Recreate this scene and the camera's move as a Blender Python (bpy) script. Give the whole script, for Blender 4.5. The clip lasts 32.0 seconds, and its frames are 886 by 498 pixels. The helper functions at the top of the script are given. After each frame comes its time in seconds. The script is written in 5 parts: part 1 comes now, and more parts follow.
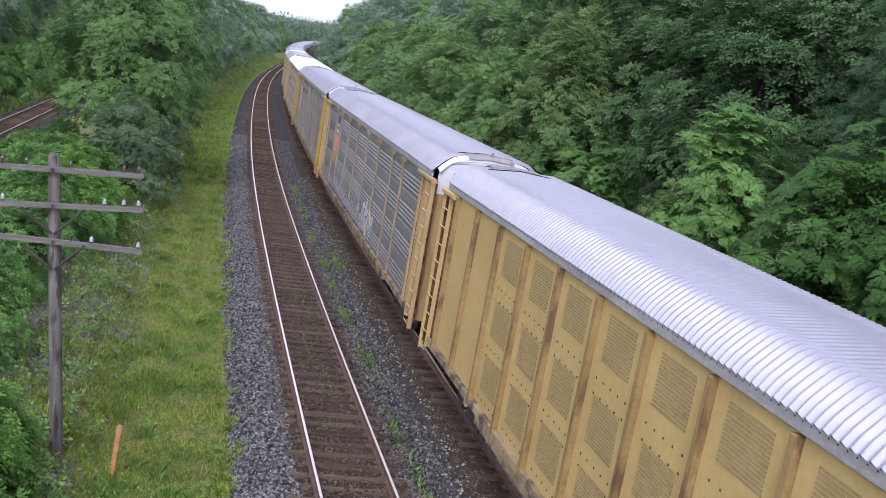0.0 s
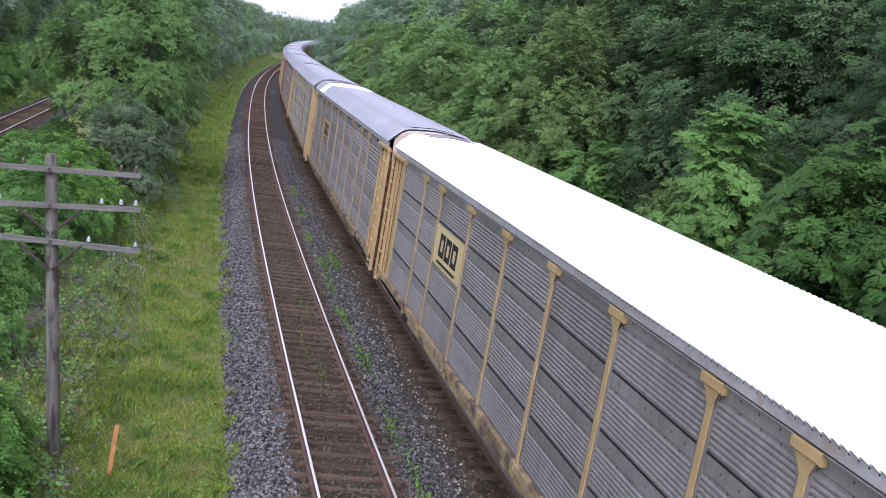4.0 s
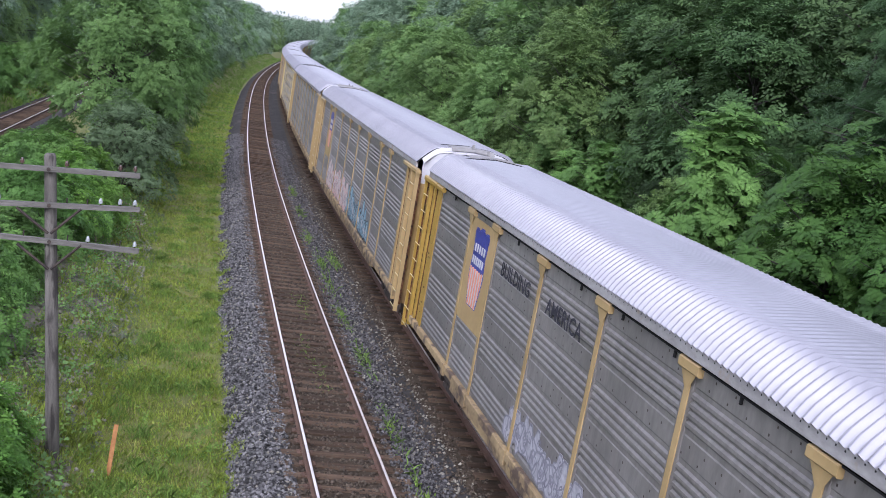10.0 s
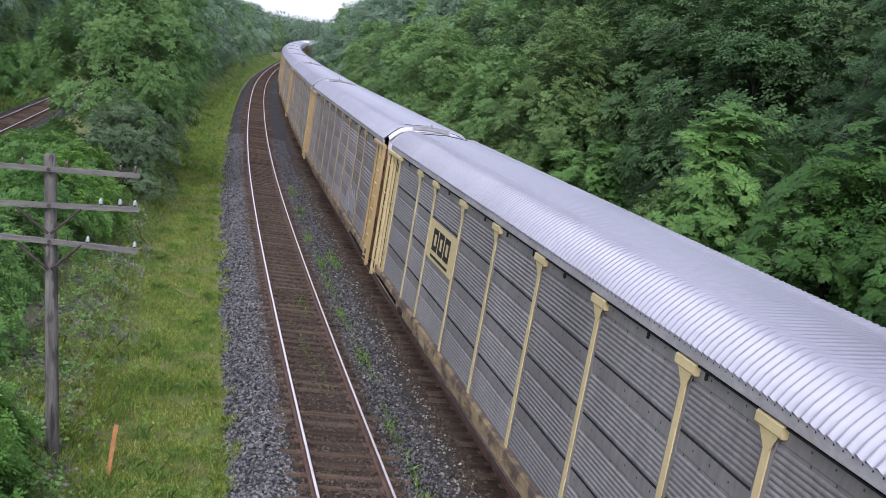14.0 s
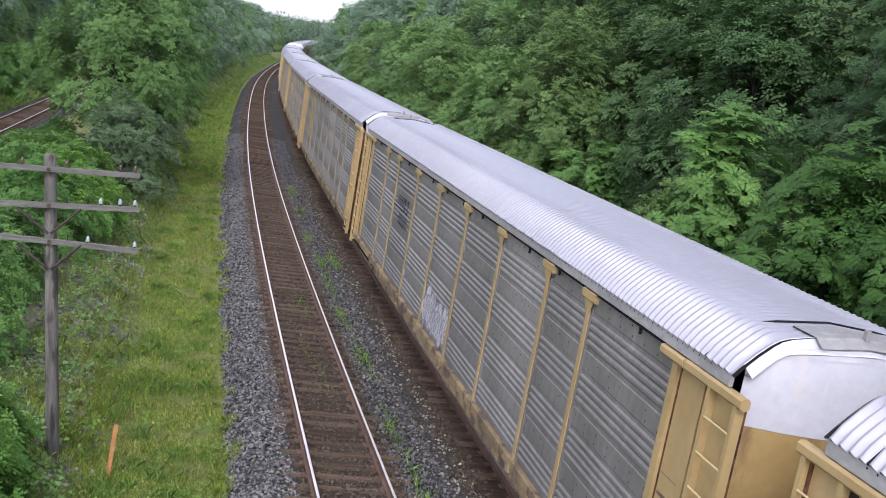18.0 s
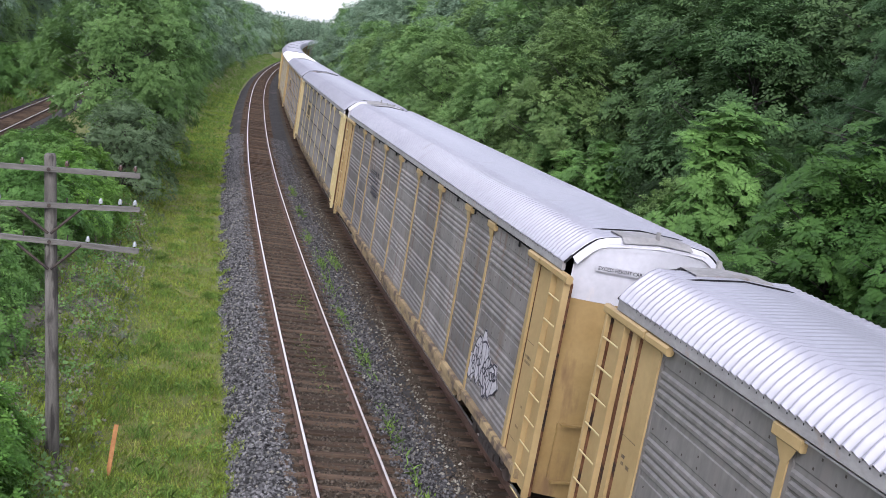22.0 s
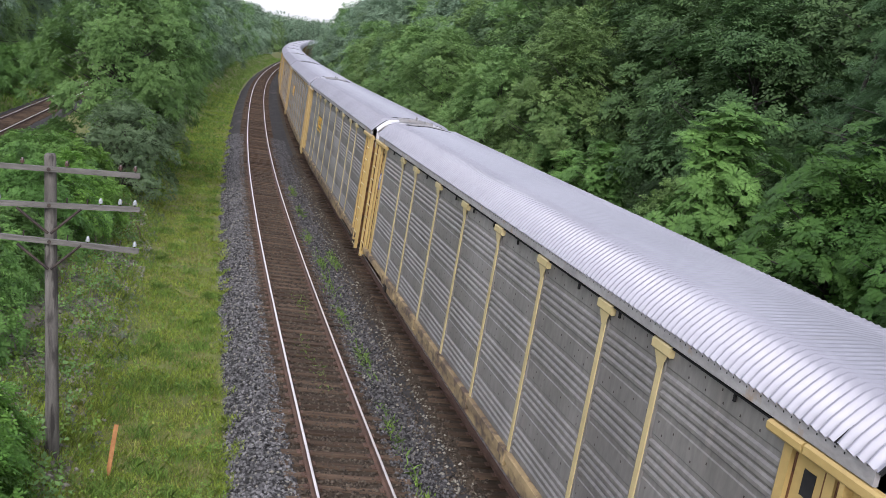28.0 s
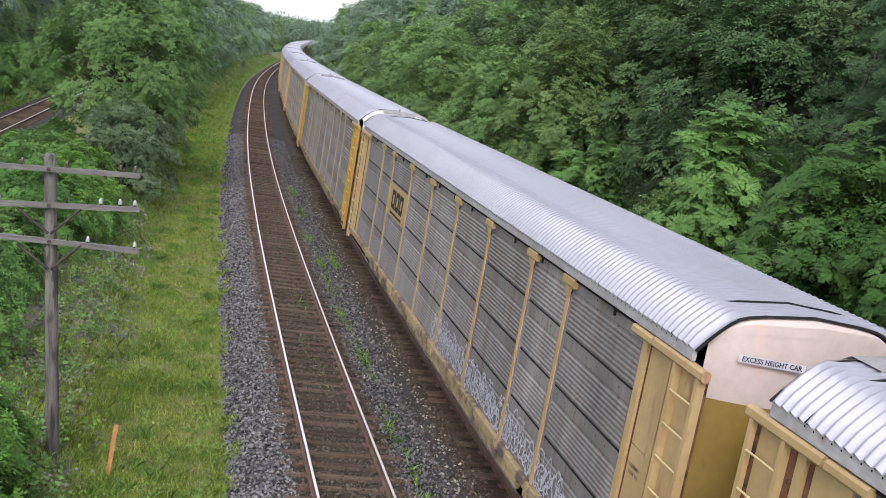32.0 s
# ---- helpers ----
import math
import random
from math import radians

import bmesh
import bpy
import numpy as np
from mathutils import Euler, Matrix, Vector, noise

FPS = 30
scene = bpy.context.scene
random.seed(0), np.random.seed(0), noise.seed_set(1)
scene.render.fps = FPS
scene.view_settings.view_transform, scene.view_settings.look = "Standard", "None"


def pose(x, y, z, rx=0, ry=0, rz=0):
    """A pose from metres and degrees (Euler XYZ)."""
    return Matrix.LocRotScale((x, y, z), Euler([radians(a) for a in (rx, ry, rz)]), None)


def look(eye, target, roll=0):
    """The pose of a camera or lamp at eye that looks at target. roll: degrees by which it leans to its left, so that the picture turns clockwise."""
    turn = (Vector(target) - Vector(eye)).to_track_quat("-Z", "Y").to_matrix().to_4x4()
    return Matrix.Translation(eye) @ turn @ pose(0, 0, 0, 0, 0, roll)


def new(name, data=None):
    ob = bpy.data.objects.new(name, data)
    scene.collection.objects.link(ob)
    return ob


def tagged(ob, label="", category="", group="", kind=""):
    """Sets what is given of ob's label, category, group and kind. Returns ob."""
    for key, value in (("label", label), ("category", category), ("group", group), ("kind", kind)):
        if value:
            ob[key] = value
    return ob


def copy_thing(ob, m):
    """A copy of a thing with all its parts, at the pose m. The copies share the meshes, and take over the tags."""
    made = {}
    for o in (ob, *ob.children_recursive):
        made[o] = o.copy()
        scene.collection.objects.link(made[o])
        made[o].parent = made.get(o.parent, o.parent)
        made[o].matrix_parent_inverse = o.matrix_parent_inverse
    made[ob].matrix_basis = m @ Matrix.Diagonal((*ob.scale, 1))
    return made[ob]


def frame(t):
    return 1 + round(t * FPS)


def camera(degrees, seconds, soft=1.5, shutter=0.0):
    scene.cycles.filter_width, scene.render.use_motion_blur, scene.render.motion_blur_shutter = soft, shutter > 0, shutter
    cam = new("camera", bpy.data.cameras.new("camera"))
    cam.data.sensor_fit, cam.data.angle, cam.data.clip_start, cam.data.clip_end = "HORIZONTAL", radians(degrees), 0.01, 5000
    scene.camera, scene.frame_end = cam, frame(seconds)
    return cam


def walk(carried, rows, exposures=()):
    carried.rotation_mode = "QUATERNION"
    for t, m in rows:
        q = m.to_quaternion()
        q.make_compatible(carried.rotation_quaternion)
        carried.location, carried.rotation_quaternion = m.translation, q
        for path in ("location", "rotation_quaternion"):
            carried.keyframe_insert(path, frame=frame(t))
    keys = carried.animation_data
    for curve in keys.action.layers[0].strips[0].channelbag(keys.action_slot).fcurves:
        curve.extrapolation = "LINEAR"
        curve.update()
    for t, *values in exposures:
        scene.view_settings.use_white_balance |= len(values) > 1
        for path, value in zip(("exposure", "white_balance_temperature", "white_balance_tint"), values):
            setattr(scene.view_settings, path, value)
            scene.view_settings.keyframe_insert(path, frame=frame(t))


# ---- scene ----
cam = camera(48.287, 32.0, soft=0.65)

# ---- the way of the camera: a tripod on a road bridge, eased a little in the first seconds ----
EYE = Vector((0.0, 0.0, 8.434))
AHEAD = Vector((0.260291, 0.945284, -0.196688))
ASIDE = Vector((0.962765, -0.238697, 0.126918))
ALOFT = Vector((-0.073025, 0.222400, 0.972217))
LEAN = 7.438


def aim(dx, dy):
    """The pose with the view eased by dx, dy milliradians."""
    way = AHEAD - ASIDE * (dx / 1000) + ALOFT * (dy / 1000)
    return look(EYE, EYE + 100 * way, LEAN)


walk(cam, [(0.0, aim(3.3, 0.6)), (0.6, aim(2.7, 0.0)), (1.2, aim(2.5, 0.0)), (2.0, aim(1.8, -0.3)), (2.6, aim(1.1, -0.6)),
           (3.5, aim(0.9, -0.1)), (5.5, aim(0.6, 0.5)), (6.6, aim(0.6, 0.0)), (8.6, aim(0.0, 0.0)), (16.0, aim(0.0, 0.0)),
           (24.0, aim(0.0, 0.0)), (32.0, aim(0.0, 0.0))],
     exposures=[(0.0, 0.23, 5740, 24), (1.0, 0.23, 5640, 24), (3.0, 0.26, 5680, 24), (6.0, 0.31, 5780, 24), (10.0, 0.31, 5750, 23), (12.0, 0.26, 5770, 22), (13.0, 0.30, 5780, 21), (14.0, 0.16, 5790, 22),
                (18.0, 0.31, 5950, 20), (21.0, 0.33, 5980, 19), (22.0, 0.32, 5980, 20), (23.0, 0.36, 5990, 19), (24.0, 0.13, 6000, 19), (25.0, 0.14, 6030, 19), (28.0, 0.19, 6140, 19), (30.0, 0.36, 6180, 19), (32.0, 0.34, 6180, 18)])

# ---- light: a bright overcast sky ----
SUN_UP, SUN_ROUND = radians(42), radians(200)
world = bpy.data.worlds.new("sky")
scene.world = world
world.use_nodes = True
wn, wl = world.node_tree.nodes, world.node_tree.links
sky = wn.new("ShaderNodeTexSky")
sky.sky_type, sky.sun_disc, sky.sun_elevation, sky.sun_rotation = "NISHITA", False, SUN_UP, SUN_ROUND
sky.air_density, sky.dust_density, sky.ozone_density = 1.0, 2.0, 1.0
grey = wn.new("ShaderNodeHueSaturation")
grey.inputs["Saturation"].default_value, grey.inputs["Value"].default_value = 0.3, 2.5
wl.new(sky.outputs[0], grey.inputs["Color"])
veil = wn.new("ShaderNodeMix")
veil.data_type = "RGBA"
veil.inputs[0].default_value = 0.4
veil.inputs[7].default_value = (5.6, 5.7, 6.0, 1)
wl.new(grey.outputs[0], veil.inputs[6])
wl.new(veil.outputs[2], wn["Background"].inputs[0])
wn["Background"].inputs[1].default_value = 0.15
sun = new("sun", bpy.data.lights.new("sun", "SUN"))
sun.data.energy, sun.data.angle, sun.data.color = 1.5, radians(20), (1.0, 0.97, 0.93)
sun.matrix_world = look((math.sin(SUN_ROUND) * math.cos(SUN_UP) * 50, math.cos(SUN_ROUND) * math.cos(SUN_UP) * 50, 50 * math.sin(SUN_UP)), (0, 0, 0))

# ---- the line: two tracks side by side that bend to the right ----
EASE_AT = (-60, 0, 30, 60, 100, 150, 220, 320, 700, 720)
EASE = (0, 0.515, 0.613, 0.823, 0.297, 0.713, 0.392, 0.398, 0.398, 0)
BANK = 0.046          # cant of both tracks, radians
APART = 4.0           # between the two tracks' middles
GAUGE = 0.7525        # half the distance of the rail heads' middles
LINE_U = np.arange(-760.0, 1500.0, 1.0)
LINE_H = np.cumsum(np.interp(LINE_U, EASE_AT, EASE) * 1e-3)
LINE_H -= np.interp(0, LINE_U, LINE_H)
LINE_X, LINE_Y = np.cumsum(np.sin(LINE_H)), np.cumsum(np.cos(LINE_H))
LINE_X += 3.563 - np.interp(0, LINE_U, LINE_X)
LINE_Y -= np.interp(0, LINE_U, LINE_Y)
LINE_S = LINE_U - APART * LINE_H     # length along the train's own track


def on_line(u, d):
    """Place (x, y) and heading at u metres along the near track, d metres to its right."""
    h = np.interp(u, LINE_U, LINE_H)
    return np.interp(u, LINE_U, LINE_X) + np.cos(h) * d, np.interp(u, LINE_U, LINE_Y) - np.sin(h) * d, h


def track_pose(u, d0, d=0.0, z=0.0):
    """A pose on the canted track whose middle lies d0 to the right; y runs along the rails."""
    x, y, h = on_line(u, d0)
    return Matrix.Translation((x, y, 0)) @ Matrix.Rotation(-h, 4, "Z") @ Matrix.Rotation(BANK, 4, "Y") @ Matrix.Translation((d, 0, z))


def bumpy(x, y, size, seed=0.0):
    return noise.noise((x / size + seed, y / size - seed, seed * 1.7))


def ground_height(u, d):
    """Height of the ground below the rails' level."""
    knots = (-400, -60, -30, -20.5, -18.8, -13.2, -11.5, -8.5, -6.6, -5.1, -2.4, 6.5, 7.6, 9.5, 14, 30, 80, 900)
    level = (9, 6.5, 2.6, 0.3, -0.45, -0.45, 0.0, 0.35, 0.35, -0.45, -0.62, -0.62, -0.95, -0.85, -0.3, 1.2, 3, 8)
    z = float(np.interp(d, knots, level))
    x, y, h = on_line(u, d)
    rough = 0.0 if -2.6 < d < 6.6 else 0.10 * bumpy(x, y, 2.3, 3.1) + 0.03 * bumpy(x, y, 1.1, 7.7)
    if d < -20 or d > 9:
        rough *= 3
    elif -18.8 < d < -13.2:
        rough *= 0.2
    return z + rough


# ---- materials ----
def material(name, dark, light, size=0.6, fine=12.0, rough=0.75, metal=0.0, bump=0.15, stretch=(1, 1, 1), vary=0.0, island=False,
             stain=None, stain_at=0.62, stain_size=1.2, stain_stretch=(1, 1, 1), leafy=0.0, coat=0.0, speck=0.8, each=0.0):
    """A surface with two scales of colour, a stain of its own shape, and relief. Sizes in metres."""
    m = bpy.data.materials.new(name)
    m.use_nodes = True
    n, k = m.node_tree.nodes, m.node_tree.links
    bsdf = n["Principled BSDF"]
    place = n.new("ShaderNodeTexCoord")
    info = n.new("ShaderNodeObjectInfo")
    apart = n.new("ShaderNodeMath")
    apart.operation, apart.inputs[1].default_value = "MULTIPLY", 37.0
    k.new(info.outputs["Random"], apart.inputs[0])
    shift = n.new("ShaderNodeVectorMath")
    shift.operation = "ADD"
    k.new(place.outputs["Object"], shift.inputs[0])
    k.new(apart.outputs[0], shift.inputs[1])

    def grain(scale, detail, squeeze=(1, 1, 1)):
        mp = n.new("ShaderNodeMapping")
        mp.inputs["Scale"].default_value = squeeze
        tx = n.new("ShaderNodeTexNoise")
        tx.inputs["Scale"].default_value, tx.inputs["Detail"].default_value, tx.inputs["Roughness"].default_value = scale, detail, 0.6
        k.new(shift.outputs[0], mp.inputs["Vector"])
        k.new(mp.outputs[0], tx.inputs["Vector"])
        return tx.outputs[0]

    def blend(how, factor, a, b):
        mx = n.new("ShaderNodeMix")
        mx.data_type, mx.blend_type = "RGBA", how
        for value, socket in ((factor, mx.inputs[0]), (a, mx.inputs[6]), (b, mx.inputs[7])):
            if isinstance(value, (int, float)):
                socket.default_value = value
            elif isinstance(value, tuple):
                socket.default_value = (*value, 1)
            else:
                k.new(value, socket)
        return mx.outputs[2]

    def ramp(value, low, high):
        r = n.new("ShaderNodeMapRange")
        r.inputs[1].default_value, r.inputs[2].default_value = low, high
        k.new(value, r.inputs[0])
        return r.outputs[0]

    coarse, small = grain(1 / size, 4, stretch), grain(fine, 3, stretch)
    colour = blend("MIX", ramp(coarse, 0.3, 0.7), dark, light)
    tint = blend("MIX", ramp(small, 0.25, 0.75), (0.72, 0.72, 0.72), (1.2, 1.2, 1.2))
    colour = blend("MULTIPLY", speck, colour, tint)
    if stain:
        colour = blend("MIX", ramp(grain(1 / stain_size, 5, stain_stretch), stain_at, stain_at + 0.12), colour, stain)
    if vary or island:
        source = info.outputs["Random"]
        if island:
            source = n.new("ShaderNodeNewGeometry").outputs["Random Per Island"]
        r = n.new("ShaderNodeMapRange")
        r.inputs[3].default_value, r.inputs[4].default_value = 1 - vary, 1 + vary
        k.new(source, r.inputs[0])
        hs = n.new("ShaderNodeHueSaturation")
        k.new(r.outputs[0], hs.inputs["Value"])
        k.new(colour, hs.inputs["Color"])
        colour = hs.outputs[0]
    if each:
        hs = n.new("ShaderNodeHueSaturation")
        for low, high, scale, socket in ((1 - each, 1 + each, 5.0, "Value"), (0.494, 0.512, 11.0, "Hue")):
            w = n.new("ShaderNodeMath")
            w.operation, w.inputs[1].default_value = "MULTIPLY", scale
            k.new(info.outputs["Random"], w.inputs[0])
            fr = n.new("ShaderNodeMath")
            fr.operation = "FRACT"
            k.new(w.outputs[0], fr.inputs[0])
            r = n.new("ShaderNodeMapRange")
            r.inputs[3].default_value, r.inputs[4].default_value = low, high
            k.new(fr.outputs[0], r.inputs[0])
            k.new(r.outputs[0], hs.inputs[socket])
        k.new(colour, hs.inputs["Color"])
        colour = hs.outputs[0]
    k.new(colour, bsdf.inputs["Base Color"])
    bsdf.inputs["Metallic"].default_value, bsdf.inputs["Coat Weight"].default_value = metal, coat
    rg = n.new("ShaderNodeMapRange")
    rg.inputs[3].default_value, rg.inputs[4].default_value = max(0, rough - 0.12), min(1, rough + 0.12)
    k.new(coarse, rg.inputs[0])
    k.new(rg.outputs[0], bsdf.inputs["Roughness"])
    if bump:
        bp = n.new("ShaderNodeBump")
        bp.inputs["Strength"].default_value, bp.inputs["Distance"].default_value = bump, 0.02
        k.new(small, bp.inputs["Height"])
        k.new(bp.outputs[0], bsdf.inputs["Normal"])
    if leafy:
        thin = n.new("ShaderNodeBsdfTranslucent")
        k.new(colour, thin.inputs["Color"])
        both = n.new("ShaderNodeMixShader")
        both.inputs[0].default_value = leafy
        k.new(bsdf.outputs[0], both.inputs[1])
        k.new(thin.outputs[0], both.inputs[2])
        k.new(both.outputs[0], n["Material Output"].inputs["Surface"])
    return m


def leaf_material(name, dark, light, vary=0.13, size=1.6):
    m = material(name, dark, light, size=size, fine=5, rough=0.6, bump=0, vary=vary, island=True, leafy=0.34, each=0.18)
    m.node_tree.nodes["Principled BSDF"].inputs["Specular IOR Level"].default_value = 0.22
    return m


M = {
    "soil": material("soil", (0.030, 0.045, 0.014), (0.065, 0.085, 0.030), size=2.5, fine=9, rough=0.95, bump=0.6, stain=(0.06, 0.09, 0.02), stain_at=0.5, stain_size=3),
    "verge": material("verge", (0.080, 0.096, 0.018), (0.150, 0.162, 0.038), size=1.8, fine=7, rough=0.95, bump=0.7, stain=(0.14, 0.12, 0.06), stain_at=0.6, stain_size=2.2),
    "rocky": material("rocky", (0.085, 0.076, 0.053), (0.190, 0.172, 0.128), size=0.5, fine=9, rough=0.95, bump=1.0, stain=(0.09, 0.11, 0.04), stain_at=0.56, stain_size=1.5),
    # bed colour set dark to stand for shade in the gaps between stones
    "ballast": material("ballast", (0.026, 0.025, 0.024), (0.058, 0.056, 0.053), size=0.30, fine=16, rough=0.95, bump=1.0, stain=(0.075, 0.066, 0.062), stain_at=0.55, stain_size=2.5),
    "track_dirt": material("track_dirt", (0.034, 0.026, 0.018), (0.072, 0.056, 0.039), size=0.35, fine=16, rough=0.95, bump=1.0, stain=(0.05, 0.07, 0.02), stain_at=0.68, stain_size=1.2),
    "stone": material("stone", (0.032, 0.032, 0.032), (0.172, 0.169, 0.166), size=0.1, fine=30, rough=0.9, bump=0.3, vary=0.8, island=True),
    "dark_stone": material("dark_stone", (0.032, 0.031, 0.031), (0.136, 0.133, 0.131), size=0.1, fine=30, rough=0.9, bump=0.3, vary=0.7, island=True),
    "brown_stone": material("brown_stone", (0.040, 0.032, 0.025), (0.112, 0.091, 0.068), size=0.1, fine=30, rough=0.9, bump=0.3, vary=0.45, island=True),
    "pale_rock": material("pale_rock", (0.120, 0.113, 0.088), (0.270, 0.256, 0.204), size=0.2, fine=14, rough=0.95, bump=0.5, vary=0.3, island=True),
    "tie": material("tie", (0.045, 0.031, 0.021), (0.114, 0.079, 0.053), size=0.5, fine=20, rough=0.95, bump=0.8, stretch=(0.4, 3, 3), vary=0.35),
    "rail_side": material("rail_side", (0.06, 0.032, 0.02), (0.13, 0.075, 0.05), size=0.4, fine=30, rough=0.85, bump=0.3),
    "rail_head": material("rail_head", (0.700, 0.660, 0.630), (0.800, 0.760, 0.730), size=2, fine=30, rough=0.38, metal=0.55, bump=0.0),
    "pole_wood": material("pole_wood", (0.068, 0.062, 0.053), (0.188, 0.175, 0.152), size=0.5, fine=26, rough=0.95, bump=0.8, stretch=(4, 4, 0.35), stain=(0.045, 0.040, 0.035), stain_at=0.50, stain_size=0.25, stain_stretch=(2, 2, 0.35)),
    "arm_wood": material("arm_wood", (0.075, 0.071, 0.062), (0.175, 0.166, 0.150), size=0.5, fine=26, rough=0.95, bump=0.7, stretch=(0.35, 4, 4)),
    "iron": material("iron", (0.03, 0.026, 0.024), (0.07, 0.055, 0.045), size=0.2, fine=30, rough=0.8, bump=0.2),
    "glass_knob": material("glass_knob", (0.252, 0.276, 0.276), (0.348, 0.372, 0.372), size=0.05, fine=30, rough=0.15, bump=0.0, coat=0.5),
    "dark_knob": material("dark_knob", (0.05, 0.03, 0.025), (0.09, 0.05, 0.04), size=0.05, fine=30, rough=0.2, bump=0.0),
    "stake": material("stake", (0.340, 0.150, 0.050), (0.430, 0.205, 0.075), size=0.2, fine=20, rough=0.7, bump=0.2),
    "bark": material("bark", (0.026, 0.023, 0.019), (0.070, 0.063, 0.054), size=0.4, fine=14, rough=0.95, bump=0.9, stretch=(3, 3, 0.5)),
    "leaf_mid": leaf_material("leaf_mid", (0.102, 0.184, 0.058), (0.216, 0.346, 0.108)),
    "leaf_bough": leaf_material("leaf_bough", (0.062, 0.125, 0.036), (0.128, 0.226, 0.064)),
    "leaf_bush": leaf_material("leaf_bush", (0.065, 0.140, 0.034), (0.140, 0.262, 0.060)),
    "leaf_fresh": leaf_material("leaf_fresh", (0.085, 0.185, 0.032), (0.185, 0.345, 0.062)),
    "leaf_shrub": leaf_material("leaf_shrub", (0.100, 0.158, 0.078), (0.175, 0.252, 0.122)),
    "leaf_deep": leaf_material("leaf_deep", (0.045, 0.110, 0.023), (0.105, 0.222, 0.044)),
    "leaf_bright": leaf_material("leaf_bright", (0.076, 0.155, 0.038), (0.178, 0.310, 0.077)),
    "leaf_blue": leaf_material("leaf_blue", (0.098, 0.170, 0.082), (0.178, 0.278, 0.130)),
    # leaf green darkened to carry the shade deep in the wood
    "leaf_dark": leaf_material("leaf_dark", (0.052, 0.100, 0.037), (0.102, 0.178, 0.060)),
    # paler, bluer leaf: the haze of distance is put into the colour
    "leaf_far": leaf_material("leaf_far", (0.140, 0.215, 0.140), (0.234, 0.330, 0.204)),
    "leaf_pale": leaf_material("leaf_pale", (0.098, 0.126, 0.078), (0.172, 0.205, 0.134)),
    "needles": leaf_material("needles", (0.058, 0.120, 0.048), (0.105, 0.190, 0.076), 0.12),
    "grass": material("grass", (0.140, 0.212, 0.022), (0.285, 0.365, 0.052), size=0.9, fine=3, rough=0.8, bump=0, vary=0.4, island=True, leafy=0.25, stain=(0.30, 0.29, 0.08), stain_at=0.58, stain_size=0.75),
    "straw": material("straw", (0.20, 0.19, 0.065), (0.36, 0.33, 0.13), size=0.6, fine=5, rough=0.85, bump=0, vary=0.25, island=True, leafy=0.25),
    "weed": material("weed", (0.088, 0.172, 0.024), (0.180, 0.290, 0.048), size=1.6, fine=4, rough=0.8, bump=0, vary=0.35, island=True, leafy=0.25),
    # door paints: grimy, and darkened for the shade between the cars
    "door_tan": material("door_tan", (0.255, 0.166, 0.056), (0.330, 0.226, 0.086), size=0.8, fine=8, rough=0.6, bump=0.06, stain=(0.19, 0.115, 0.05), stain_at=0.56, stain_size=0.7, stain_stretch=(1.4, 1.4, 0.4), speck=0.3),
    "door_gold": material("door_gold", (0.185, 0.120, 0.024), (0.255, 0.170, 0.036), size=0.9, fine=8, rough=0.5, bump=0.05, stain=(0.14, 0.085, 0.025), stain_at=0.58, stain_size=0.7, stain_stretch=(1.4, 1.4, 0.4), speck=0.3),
    "rust": material("rust", (0.075, 0.034, 0.018), (0.17, 0.085, 0.045), size=0.25, fine=14, rough=0.9, bump=0.3, stain=(0.03, 0.022, 0.018), stain_at=0.5, stain_size=0.3),
    "cover": material("cover", (0.20, 0.195, 0.185), (0.29, 0.285, 0.275), size=0.5, fine=10, rough=0.7, metal=0.15, bump=0.1, stain=(0.14, 0.11, 0.09), stain_at=0.6, stain_size=0.4),
    "dry_stalk": material("dry_stalk", (0.16, 0.13, 0.09), (0.28, 0.24, 0.17), size=0.5, fine=8, rough=0.9, bump=0, vary=0.25, island=True),
    # the train
    "galvanised": material("galvanised", (0.148, 0.141, 0.129), (0.222, 0.213, 0.198), size=1.3, fine=9, rough=0.55, metal=0.25, bump=0.05, stretch=(1, 1, 0.35), vary=0.14, stain=(0.20, 0.185, 0.17), stain_at=0.58, stain_size=0.7, stain_stretch=(1, 2.2, 0.25)),
    "galvanised_old": material("galvanised_old", (0.135, 0.127, 0.116), (0.235, 0.221, 0.203), size=1.0, fine=9, rough=0.65, metal=0.2, bump=0.08, stretch=(1, 1, 0.35), vary=0.14, stain=(0.15, 0.115, 0.09), stain_at=0.54, stain_size=0.6, stain_stretch=(1, 2.4, 0.22)),
    "roof_steel": material("roof_steel", (0.246, 0.247, 0.276), (0.304, 0.305, 0.336), size=2.2, fine=6, rough=0.40, metal=0.12, bump=0.02, stretch=(1, 0.6, 1), vary=0.05, stain=(0.22, 0.215, 0.225), stain_at=0.64, stain_size=1.1, stain_stretch=(0.6, 2.5, 1), speck=0.3),
    "roof_grey": material("roof_grey", (0.228, 0.229, 0.256), (0.284, 0.285, 0.314), size=2.2, fine=6, rough=0.40, metal=0.12, bump=0.02, stretch=(1, 0.6, 1), vary=0.05, stain=(0.22, 0.215, 0.225), stain_at=0.64, stain_size=1.1, stain_stretch=(0.6, 2.5, 1), speck=0.3),
    "roof_white": material("roof_white", (0.80, 0.80, 0.81), (0.88, 0.88, 0.89), size=2, fine=8, rough=0.45, bump=0.03, stain=(0.7, 0.69, 0.68), stain_at=0.66, stain_size=1.3, speck=0.3),
    "rim": material("rim", (0.260, 0.250, 0.245), (0.380, 0.370, 0.360), size=0.8, fine=12, rough=0.6, metal=0.2, bump=0.1, stretch=(1, 0.5, 1), stain=(0.30, 0.22, 0.15), stain_at=0.6, stain_size=0.5),
